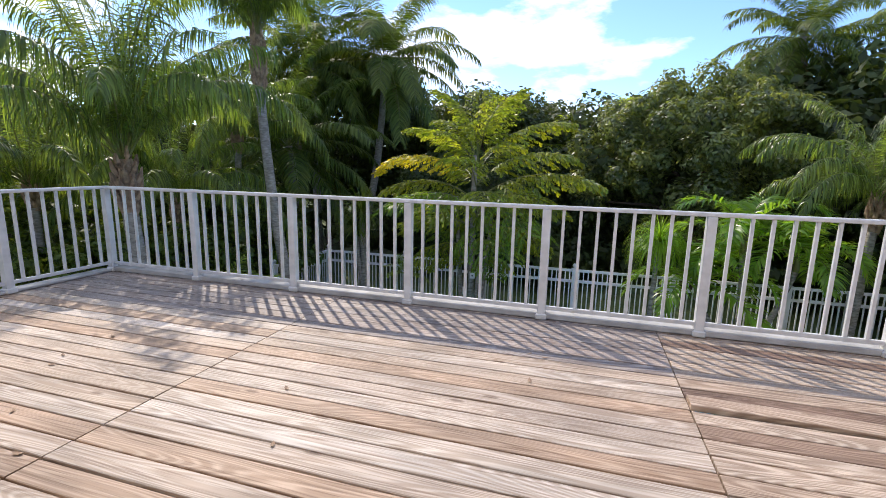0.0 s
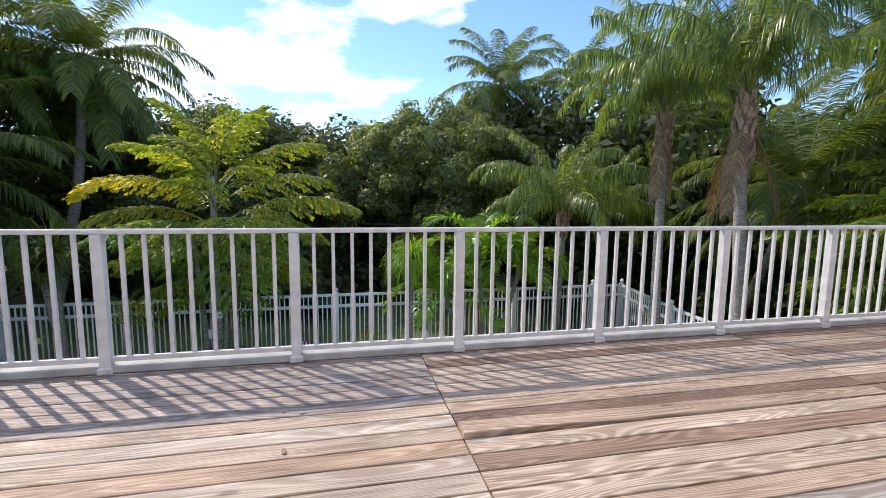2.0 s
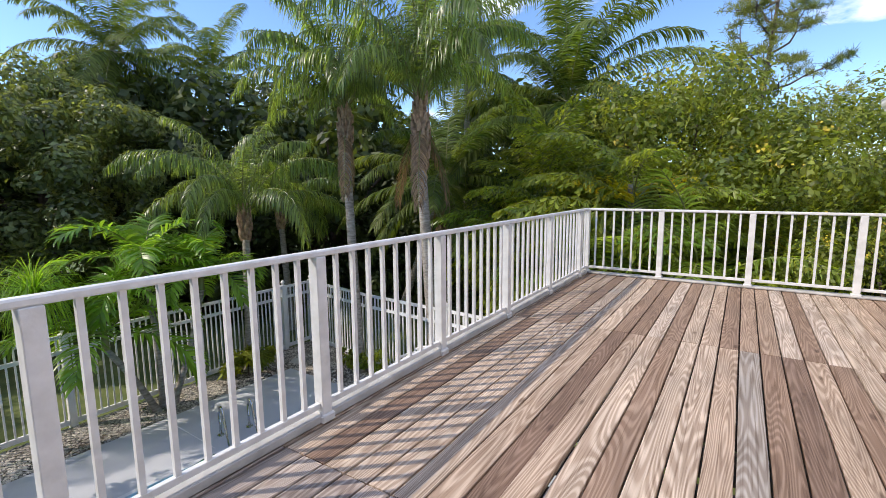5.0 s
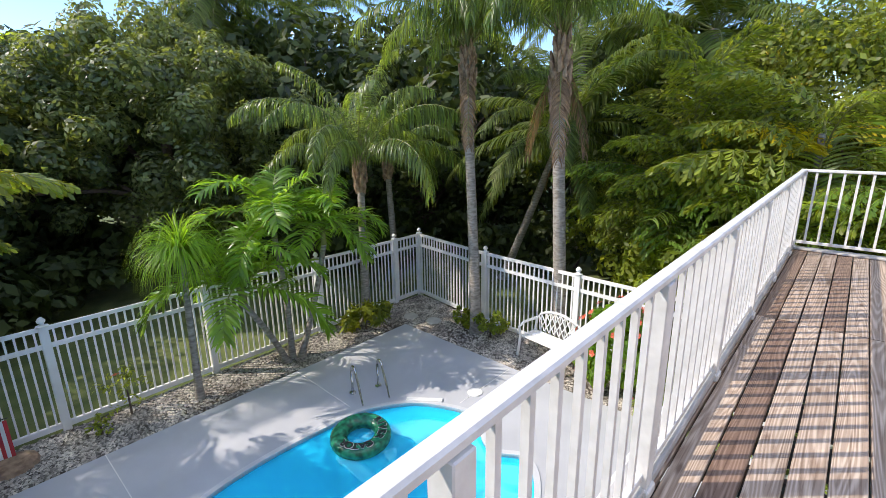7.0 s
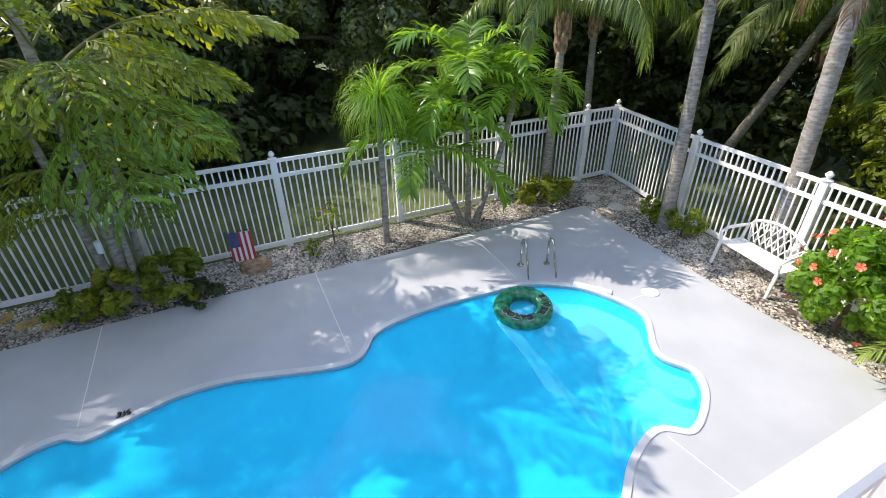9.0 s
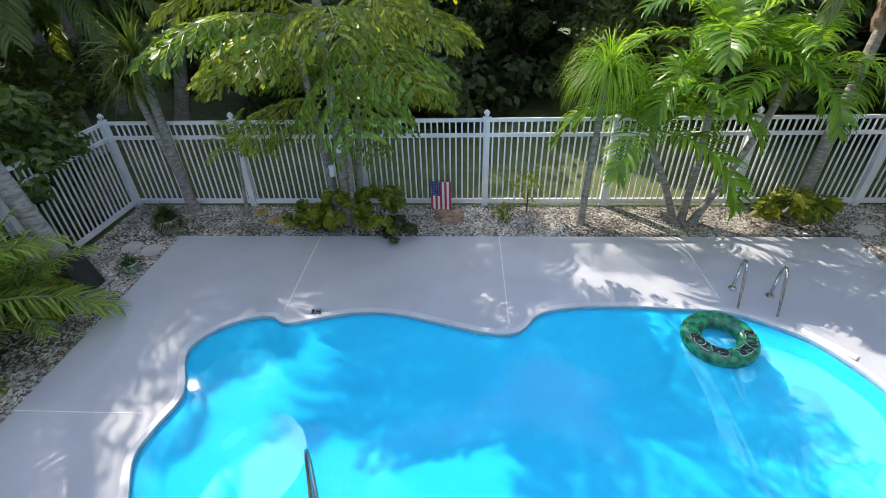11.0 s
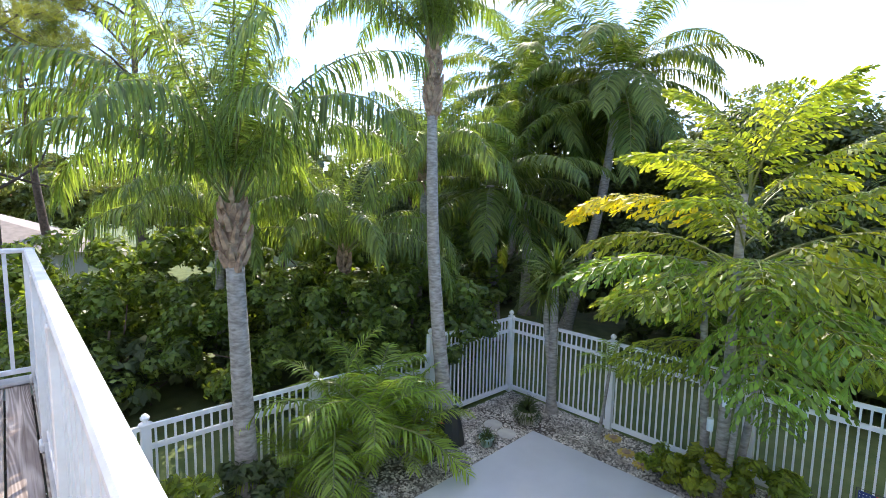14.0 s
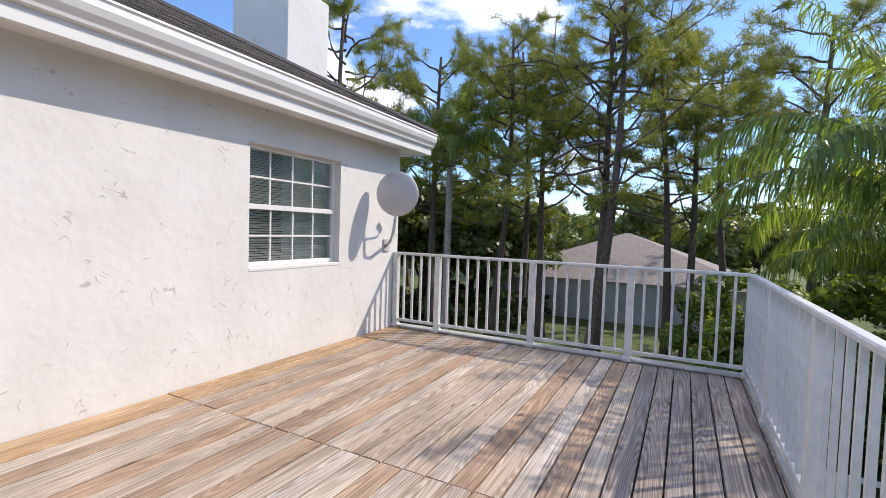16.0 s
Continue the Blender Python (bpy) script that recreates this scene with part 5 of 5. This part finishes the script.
# ---- pines ----
def pine(name, label, h, seed, nb=26, group="pine trees", start=0.42, spread=1.0):
    r = random.Random(seed)
    ob = empty(name, label=label, category="pine tree", group=group)
    top = Vector((r.uniform(-0.9, 0.9), r.uniform(-0.9, 0.9), h))
    part("trunk", trunk_bm((0, 0, 0), top, 0.17, 0.05, (r.uniform(-0.45, 0.45), r.uniform(-0.45, 0.45)), rings=False, sides=9), M_pinebark, ob, smooth=True)
    tufts = []
    for i in range(nb):
        bm = bmesh.new()
        s = start + (0.98 - start) * i / nb
        z0 = h * s
        a = i * 2.4 + r.uniform(-0.5, 0.5)
        L = ((1 - s) * 3.4 + r.uniform(0.8, 1.8)) * spread
        pts, p = [], Vector((top.x * s, top.y * s, z0))
        el = r.uniform(-0.05, 0.45)
        for k in range(6):
            pts.append(p.copy())
            el += r.uniform(-0.35, 0.5)
            a += r.uniform(-0.55, 0.55)
            p = p + Vector((math.cos(a) * math.cos(el), math.sin(a) * math.cos(el), math.sin(el))) * L / 5
            if k > 1:
                for q in range(3):
                    b = a + r.choice((-1, 1)) * r.uniform(0.4, 1.2)
                    e = p + Vector((math.cos(b), math.sin(b), r.uniform(-0.1, 0.6))) * r.uniform(0.25, 0.75)
                    tube([p, e], [0.014, 0.006], 3, bm, cap=False)
                    tufts.append(e)
                    tufts.append(p.lerp(e, 0.6))
        tube(pts, [0.05 * (1 - k * 0.15) for k in range(6)], 5, bm, cap=False)
        part("branch", bm, M_pinebark, ob)
    g = np.random.default_rng(seed)
    c = np.array([tuple(t) for t in tufts])
    per = 30
    base = np.repeat(c, per, 0)
    d = g.normal(0, 1, base.shape) + np.array([0, 0, 0.45])
    d /= np.linalg.norm(d, axis=1)[:, None]
    L = g.uniform(0.16, 0.30, len(d))[:, None]
    w = np.cross(d, g.normal(0, 1, d.shape))
    w /= np.linalg.norm(w, axis=1)[:, None]
    base = base + g.normal(0, 0.05, base.shape)
    q = np.stack([base - w * 0.0095, base + w * 0.0095, base + d * L + w * 0.003, base + d * L - w * 0.003], 1)
    part("needles", quads_mesh("needles", q, [M_needle]), None, ob)
    return ob


pl = "tall slash pine with bare reddish trunk and tufted needle crown"
big = pine("pine_tree", "broad old slash pine with wide crooked branches", 12.5, 97, 26, start=0.46, spread=1.55)
big.matrix_basis = pose(-14.3, 1.1, ZG)
p1 = pine("pine_tree", pl, 12.5, 91, 26)
p2 = pine("pine_tree", pl, 11.0, 92, 26)
place_copies(p1, [(-17.5, 3.2, ZG, 90, 0.85), (-16.5, -3.0, ZG, 200, 0.9), (-20.0, -2.9, ZG, 140, 0.95), (-13, -7, ZG, 30, 1.0), (18.5, 2.6, ZG, 60, 0.85), (-24.0, 5.5, ZG, 10, 1.0)])
place_copies(p2, [(-16.2, 1.0, ZG, 0, 1.05), (-17.5, 3.8, ZG, 60, 0.9), (-18.0, -1.4, ZG, 170, 1.0), (-19.4, 7.5, ZG, 250, 1.05), (-16.2, -5.5, ZG, 300, 1.0), (-22.5, -6.0, ZG, 10, 1.1)])

# ---- garden things ----
def ladder_rail(bx, by, dx, dy, parent, far=0.62, hgt=0.52):
    d = Vector((dx, dy, 0)).normalized()
    o = Vector((bx, by, ZP))
    pts = [o, o + Vector((0, 0, hgt * 0.8))]
    for k in range(7):
        a = math.pi * k / 6
        pts.append(o + d * (0.11 - 0.11 * math.cos(a)) + Vector((0, 0, hgt * 0.8 + 0.12 * math.sin(a))))
    pts += [o + d * 0.33 + Vector((0, 0, hgt * 0.45)), o + d * (far * 0.8) + Vector((0, 0, -0.1)), o + d * (far * 0.82) + Vector((0, 0, -0.8))]
    r = part("handrail", tube(pts, [0.021] * len(pts), 10), M_steel, parent, smooth=True)
    e = part("escutcheon", lathe([(0.06, 0.0), (0.055, 0.015), (0.03, 0.025)], 16), M_steel, parent)
    e.location = (bx, by, ZP)


lad = empty("pool_ladder", label="polished steel pool ladder standing at the pool's far edge", category="pool ladder")
ladder_rail(3.655, 9.50, -0.3, -1, lad)
ladder_rail(4.083, 9.34, -0.3, -1, lad)
hr = empty("pool_handrail", label="polished steel hoop handrail rising at the near edge of the pool", category="handrail")
part("rail", tube([(-0.75, 4.6, ZP), (-0.78, 4.7, ZP + 0.80), (-0.86, 4.9, ZP + 0.90), (-1.15, 5.7, ZP + 0.72), (-1.49, 6.48, ZP + 0.50), (-1.53, 6.57, ZP + 0.44), (-1.50, 6.52, ZP + 0.36), (-1.25, 5.95, ZP + 0.1), (-1.15, 5.75, ZP - 0.6)], [0.021] * 9, 10), M_steel, hr, smooth=True)

sk = empty("pool_skimmer", pose(4.28, 8.42, ZP - 0.01, 0, 0, -52), label="white pool skimmer mouth set in the coping", category="pool skimmer")
part("housing", box_bm(-0.30, 0.30, -0.05, 0.05, -0.12, 0.035, 0.008), M_white, sk)
part("mouth", box_bm(-0.22, 0.22, -0.055, -0.051, -0.10, 0.0), M_ledge, sk)
lid = empty("skimmer_lid", pose(5.0, 7.93, ZP), label="round white skimmer lid on the pavement", category="lid")
part("cover", lathe([(0.13, 0.002), (0.125, 0.014), (0.05, 0.018)], 24), M_white, lid)
M_float = mat("green_vinyl_float", (0.012, 0.09, 0.05), 0.25, (0.02, 0.30, 0.15), 11.0, detail=1.0)
M_black = mat("black_print", (0.01, 0.01, 0.01), 0.35)
M_print = mat("white_print", (0.8, 0.8, 0.78), 0.35)
fl = empty("pool_float", pose(3.0, 8.46, WATER + 0.09, 3, -4, 8), label="green inflatable ring with black and white lettering floating on the pool", category="inflatable ring")
R0, r0 = 0.315, 0.125
bm = bmesh.new()
rings = []
for i in range(48):
    a = 2 * math.pi * i / 48
    rings.append([bm.verts.new(((R0 + r0 * math.cos(b)) * math.cos(a), (R0 + r0 * math.cos(b)) * math.sin(a), r0 * 0.8 * math.sin(b))) for b in (2 * math.pi * j / 16 for j in range(16))])
for i in range(48):
    for j in range(16):
        bm.faces.new((rings[i][j], rings[(i + 1) % 48][j], rings[(i + 1) % 48][(j + 1) % 16], rings[i][(j + 1) % 16]))
part("tube", bm, M_float, fl, smooth=True)


def letters(text, size, material, parent, label=""):
    cu = bpy.data.curves.new("lettering", "FONT")
    cu.body, cu.size, cu.extrude, cu.offset = text, size, 0.0015, 0.004 * size / 0.12
    cu.align_x = "CENTER"
    tmp = bpy.data.objects.new("lettering_source", cu)
    me = bpy.data.meshes.new_from_object(tmp)
    bpy.data.objects.remove(tmp)
    return part("lettering", me, material, parent, label)


for word, start in (("RIVER", -12), ("GATOR", -115)):
    for i, ch in enumerate(word):
        turn = pose(0, 0, 0, 0, 0, start - i * 17)
        for material, size, dz, what in ((M_print, 0.165, 0.0, "white outline of letter %s"), (M_black, 0.15, 0.0035, "black letter %s")):
            ob = letters(ch, size, material, fl, what % ch)
            ob.matrix_basis = turn @ pose(0.262 if material is M_print else 0.267, 0, 0.1015 + dz, 0, 0, -90)

# bench
bench = empty("garden_bench", pose(6.58, 7.58, ZG + 0.03, 0, 0, -99), label="white garden bench with arched lattice back on pebbles by palm", category="bench")
# local x along the seat, y towards the back
W2, D2 = 0.53, 0.44
for x in (-W2, W2):
    part("leg", tube([(x * 1.02, -0.06, 0), (x, 0, 0.42)], [0.025, 0.028], 6), M_vinyl, bench)
    part("leg", tube([(x * 1.02, D2 + 0.08, 0), (x, D2, 0.42)], [0.025, 0.028], 6), M_vinyl, bench)
    part("armrest", tube([(x, D2, 0.66), (x * 1.03, 0.1, 0.66), (x * 1.03, -0.03, 0.6), (x, 0, 0.42)], [0.028] * 4, 6), M_vinyl, bench)
for k in range(5):
    part("slat", box_bm(-W2, W2, k * 0.09, k * 0.09 + 0.07, 0.40, 0.425, 0.004), M_vinyl, bench)
arch = [(-W2 + 2 * W2 * k / 12, D2 + 0.05, 0.66 + 0.22 * math.sin(math.pi * k / 12) ** 0.6) for k in range(13)]
part("backrest", tube([(-W2, D2, 0.42)] + arch + [(W2, D2, 0.42)], [0.026] * 15, 6), M_vinyl, bench)
for k in range(9):
    x = -W2 + 0.1 + k * 0.115
    for s in (1, -1):
        x2 = max(-W2 + 0.05, min(W2 - 0.05, x + s * 0.22))
        zt = 0.66 + 0.2 * max(0.0, math.sin(math.pi * (x2 + W2) / (2 * W2))) ** 0.6
        part("lattice_bar", tube([(x, D2 + 0.01, 0.44), (x2, D2 + 0.05, zt)], [0.011, 0.011], 5), M_vinyl, bench)

# hibiscus
hib = empty("hibiscus_bush", pose(6.5, 6.15, ZG), label="round green hibiscus bush with coral red flowers beside the bench", category="flowering shrub")
part("stem", tube([(0, 0, 0), (0.05, 0, 0.5)], [0.05, 0.03], 6), M_pinebark, hib)
HL = random_lobes(95, 0.56, 0.66, 0.98, 46, 0.8)
part("foliage", leaf_cloud(HL, 7500, 0.05, M_bright, 95, aspect=0.6), None, hib)


def flower_bm(s):
    bm = bmesh.new()
    for k in range(5):
        a = k * 2 * math.pi / 5
        vs = [bm.verts.new(p) for p in ((0, 0, 0), (math.cos(a - 0.5) * s, math.sin(a - 0.5) * s, s * 0.35), (math.cos(a) * s * 1.15, math.sin(a) * s * 1.15, s * 0.25), (math.cos(a + 0.5) * s, math.sin(a + 0.5) * s, s * 0.35))]
        bm.faces.new(vs)
    tube([(0, 0, 0), (0, 0, s * 0.9)], [s * 0.08, s * 0.1], 5, bm)
    return bm


rr = random.Random(3)
flo = None
for k in range(22):
    v = Vector((rr.uniform(-1.3, 0.5), rr.uniform(-0.7, 1.0), rr.uniform(-0.3, 0.9))).normalized()
    if flo is None:
        ob = part("flower", flower_bm(0.05), M_flower, hib, "coral red flower")
        flo = ob.data
    else:
        ob = new("flower", flo)
        ob.parent = hib
        ob["label"] = "coral red flower"
    ob.matrix_basis = Matrix.Translation((v.x * 0.64, v.y * 0.74, 0.82 + v.z * 0.9)) @ v.to_track_quat("Z", "Y").to_matrix().to_4x4()


def small_bush(label, x, y, r, h, n, material, seed, leaf=0.05, flowers=0, aspect=0.4):
    ob = empty("bush", pose(x, y, ZG + 0.02), label=label, category="bush")
    part("stem", tube([(0, 0, 0), (0, 0, h * 0.5)], [0.02, 0.012], 5), M_pinebark, ob)
    part("foliage", leaf_cloud(random_lobes(seed, r, r, h * 0.55, 22, h * 0.5), n, leaf, material, seed, aspect=aspect), None, ob)
    g = random.Random(seed)
    for k in range(flowers):
        f = new("flower", flo)
        f.parent = ob
        f["label"] = "coral red flower"
        f.matrix_basis = pose(g.uniform(-r, r) * 0.7, g.uniform(-r, r) * 0.7, h * g.uniform(0.6, 1.05), g.uniform(-50, 50), g.uniform(-50, 50), 0)
    return ob


small_bush("bushy cordyline with bronze-green leaves at the fence foot", 5.45, 11.35, 0.5, 0.75, 500, M_olive, 101, 0.14, aspect=0.2)
small_bush("low green bush at the foot of the palm by the fence", 6.9, 9.0, 0.32, 0.6, 500, M_shrub, 102, 0.06)
small_bush("low green bush at the foot of the palm by the fence", 6.95, 9.75, 0.25, 0.55, 350, M_shrub, 103, 0.06)
small_bush("red-flowered bush in the pebbles beside the areca palm", -5.75, 8.75, 0.35, 0.7, 600, M_shrub, 104, 0.05, 4)
small_bush("yellow-green bush at the fishtail palm's foot", -2.3, 11.15, 0.45, 0.75, 1100, M_olive, 105, 0.07)
small_bush("dense green bush under the fishtail palm", -1.6, 11.2, 0.5, 0.8, 1400, M_shrub, 106, 0.07)
small_bush("dense green bush under the fishtail palm", -2.9, 11.2, 0.35, 0.5, 700, M_shrub, 107, 0.06)
small_bush("low dark green fern over the pavement edge", -1.25, 10.9, 0.3, 0.35, 500, M_leafdark, 108, 0.05)
small_bush("thin rose bush with a red flower by the fence", 1.0, 11.7, 0.35, 0.9, 160, M_shrub, 109, 0.04, 1)
small_bush("thin straggly weed in the pebbles", 0.55, 11.45, 0.15, 0.35, 120, M_shrub, 110, 0.04)
small_bush("dense green bush below the palms by the fence", -6.3, 6.2, 0.5, 0.8, 1300, M_leafdark, 111, 0.07)
small_bush("dense green bush below the palms by the fence", -6.2, 5.2, 0.6, 0.9, 1500, M_shrub, 112, 0.08)

# pots, stones, flag, bird boxes
M_pot = mat("cream_glazed_pot", (0.62, 0.56, 0.46), 0.5, (0.52, 0.47, 0.38), 4.0)
M_pot2 = mat("pale_green_pot", (0.42, 0.55, 0.47), 0.4, (0.36, 0.5, 0.42), 4.0)


def pot(label, x, y, r, h, material, seed, n=400):
    ob = empty("plant_pot", pose(x, y, ZG + 0.03), label=label, category="plant pot")
    part("pot", lathe([(r * 0.62, 0), (r * 0.7, h * 0.1), (r * 0.98, h * 0.85), (r * 1.05, h * 0.9), (r * 1.05, h), (r * 0.92, h), (r * 0.88, h * 0.85)], 24), material, ob, smooth=True)
    me = spray(r * 1.7, n, 0.02, 0.5, M_leafdark, seed)
    f = new("plant", me)
    f.parent = ob
    f.location = (0, 0, h * 0.92)


pot("cream round pot with dark green plant at the pavement corner", -5.38, 11.05, 0.2, 0.28, M_pot, 121)
pot("small pale green pot with a low plant on the pebbles", -5.35, 9.85, 0.13, 0.17, M_pot2, 122, 80)
M_stone = mat("pale_stone", (0.55, 0.53, 0.48), 0.8, (0.45, 0.43, 0.4), 5.0)
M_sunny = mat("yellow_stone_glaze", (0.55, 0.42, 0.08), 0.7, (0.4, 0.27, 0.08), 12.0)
for x, y, m, lab in ((-5.36, 10.42, M_stone, "round pale stepping stone on the pebbles"), (-5.75, 10.5, M_stone, "round pale stepping stone on the pebbles"), (-3.98, 11.72, M_sunny, "yellow sunflower stepping stone on the pebbles"), (-3.6, 11.42, M_sunny, "yellow sunflower stepping stone on the pebbles"), (-3.27, 11.27, M_sunny, "yellow sunflower stepping stone on the pebbles"), (6.6, 11.1, M_stone, "flat pale stone in the corner bed"), (6.75, 10.5, M_stone, "flat pale stone in the corner bed")):
    ob = empty("stepping_stone", pose(x, y, ZG + 0.03), label=lab, category="stepping stone")
    if m is M_sunny:
        bm = bmesh.new()
        for k in range(12):
            a = k * math.pi / 6
            tube([(math.cos(a) * 0.06, math.sin(a) * 0.06, 0.02), (math.cos(a) * 0.15, math.sin(a) * 0.15, 0.02)], [0.03, 0.015], 6, bm)
        part("petals", bm, m, ob)
        part("centre", lathe([(0.075, 0), (0.075, 0.045), (0.05, 0.05)], 16), M_boot, ob, "brown flower centre")
    else:
        part("slab", lathe([(0.17, 0), (0.175, 0.02), (0.16, 0.035)], 20), m, ob)
M_red, M_navy = mat("red_cloth", (0.55, 0.04, 0.05), 0.8, (0.5, 0.05, 0.06), 6.0), mat("navy_cloth", (0.03, 0.05, 0.18), 0.8)
flag = empty("garden_flag", pose(-0.55, 11.55, ZG, 0, 0, -8) @ Matrix.Scale(1.15, 4), label="small striped red, white and blue garden flag standing in the pebbles", category="flag")
part("pole", tube([(-0.19, 0.02, 0), (-0.19, 0.02, 0.66), (0.17, 0.02, 0.66)], [0.006] * 3, 6), M_dark, flag)
for k in range(9):
    x0 = -0.17 + k * 0.036
    zt = 0.64 if k > 3 else 0.40
    part("stripe", box_bm(x0, x0 + 0.036, 0.012, 0.016, 0.17, zt), M_red if k % 2 == 0 else M_print, flag)
part("canton", box_bm(-0.17, -0.026, 0.012, 0.016, 0.40, 0.64), M_navy, flag, "navy field with white dots")
bm = bmesh.new()
for i in range(5):
    for j in range(7):
        box_bm(-0.16 + i * 0.028, -0.152 + i * 0.028, 0.0095, 0.0118, 0.415 + j * 0.032, 0.423 + j * 0.032, bm=bm)
part("dots", bm, M_print, flag)
log = empty("palm_stump", pose(-0.42, 11.55, ZG + 0.03), label="low brown bark stump behind the little flag", category="stump")
part("wood", lathe([(0.28, 0), (0.26, 0.07), (0.2, 0.1)], 14), M_boot, log)
bird = empty("bird_house", pose(-2.12, 11.13, ZG + 1.55, 0, 0, 10), label="little white bird house hung on the fishtail palm's stem", category="bird house")
part("box", box_bm(-0.06, 0.06, -0.06, 0.06, -0.07, 0.06), M_white, bird)
part("roof", box_bm(-0.075, 0.075, -0.08, 0.08, 0.061, 0.075), M_white, bird)
# nothing is cut out: a near-black disc paints the dark of the opening
part("hole", tube([(0, -0.0605, 0), (0, -0.064, 0)], [0.018, 0.018], 12), M_dark, bird)
bird2 = empty("bird_feeder", pose(-2.32, 11.15, ZG + 1.15), label="white tube bird feeder strapped to the palm stem", category="bird feeder")
part("tube", tube([(0, 0, -0.1), (0, 0, 0.08)], [0.045, 0.045], 12), M_white, bird2)
part("char", tube([(-5.85, 9.45, ZG + 0.02), (-5.94, 9.49, ZG + 0.62)], [0.275, 0.195], 12), M_dark, kind="structure")
# a few fallen leaves on the boards
rr = random.Random(34)
leaf0 = None
for i in range(16):
    m = pose(rr.uniform(-4.8, 1.5), rr.uniform(0.8, 3.4), 0.006, rr.uniform(-5, 5), rr.uniform(-5, 5), rr.uniform(0, 360)) @ Matrix.Scale(rr.uniform(0.6, 1.2), 4)
    if leaf0 is None:
        leaf0 = empty("fallen_leaf", m, label="small dry brown leaf fallen on the deck boards", category="leaf", group="fallen leaves")
        bm = bmesh.new()
        ring = [bm.verts.new((0.03 * math.cos(a * 1.047), 0.014 * math.sin(a * 1.047), 0.004 * math.cos(a * 2.1))) for a in range(6)]
        mid = bm.verts.new((0, 0, 0.0))
        for a in range(6):
            bm.faces.new((ring[a], ring[(a + 1) % 6], mid))
        part("blade", bm, M_boot, leaf0)
    else:
        copy_thing(leaf0, m)

# depth mark on the coping
dm = letters("3\u00bd", 0.12, M_black, None, "black depth number on the pool coping")
dm.name = "depth_marker"
dm.matrix_basis = pose(-2.15, 8.86, ZP + 0.014)
tagged(dm, category="sign")

# ---- the garden's ground plan, set at its true size and depth below the deck ----
AT_DECK = {"deck", "railing", "house_wall_and_roof", "chimney", "window_1", "window_blind", "wall_room", "satellite_dish", "fallen_leaf", "sun", "camera"}
GARDEN = Matrix.Translation((-0.175, -0.45, -0.185)) @ Matrix.Scale(1.12, 4)
for ob in list(scene.objects):
    if ob.parent is None and ob is not cam and ob.name.split(".")[0] not in AT_DECK:
        ob.matrix_basis = GARDEN @ ob.matrix_basis

# ---- deck boards, last ----
for row in range(29):
    y = Y_S + 0.004 + PITCH * (row + 0.5)
    for a, b in zip(SEAMS, SEAMS[1:]):
        jit = rng.uniform(-0.004, 0.004)
        if a > 0:
            mb = M_board
        elif row < 2:
            mb = M_board_tan
        # rows within the railing's shadow take the tones with shade painted in
        elif row > 21:
            mb = M_board_rail_shade
        else:
            mb = M_board_warm
        me = board_mesh(round(b - a - 0.008, 3), rng.randrange(3), mb)
        ob = new("board", me)
        ob.parent = deck
        lift = 0.03 if (row == 19 and a == 0.83) else 0.0
        ob.matrix_basis = pose((a + b) / 2 + (0.0 if lift else jit * 0.5), y, rng.uniform(-0.0025, 0.0) + lift * 0.5, 0, math.degrees(lift / 3.2) if lift else 0, 0)
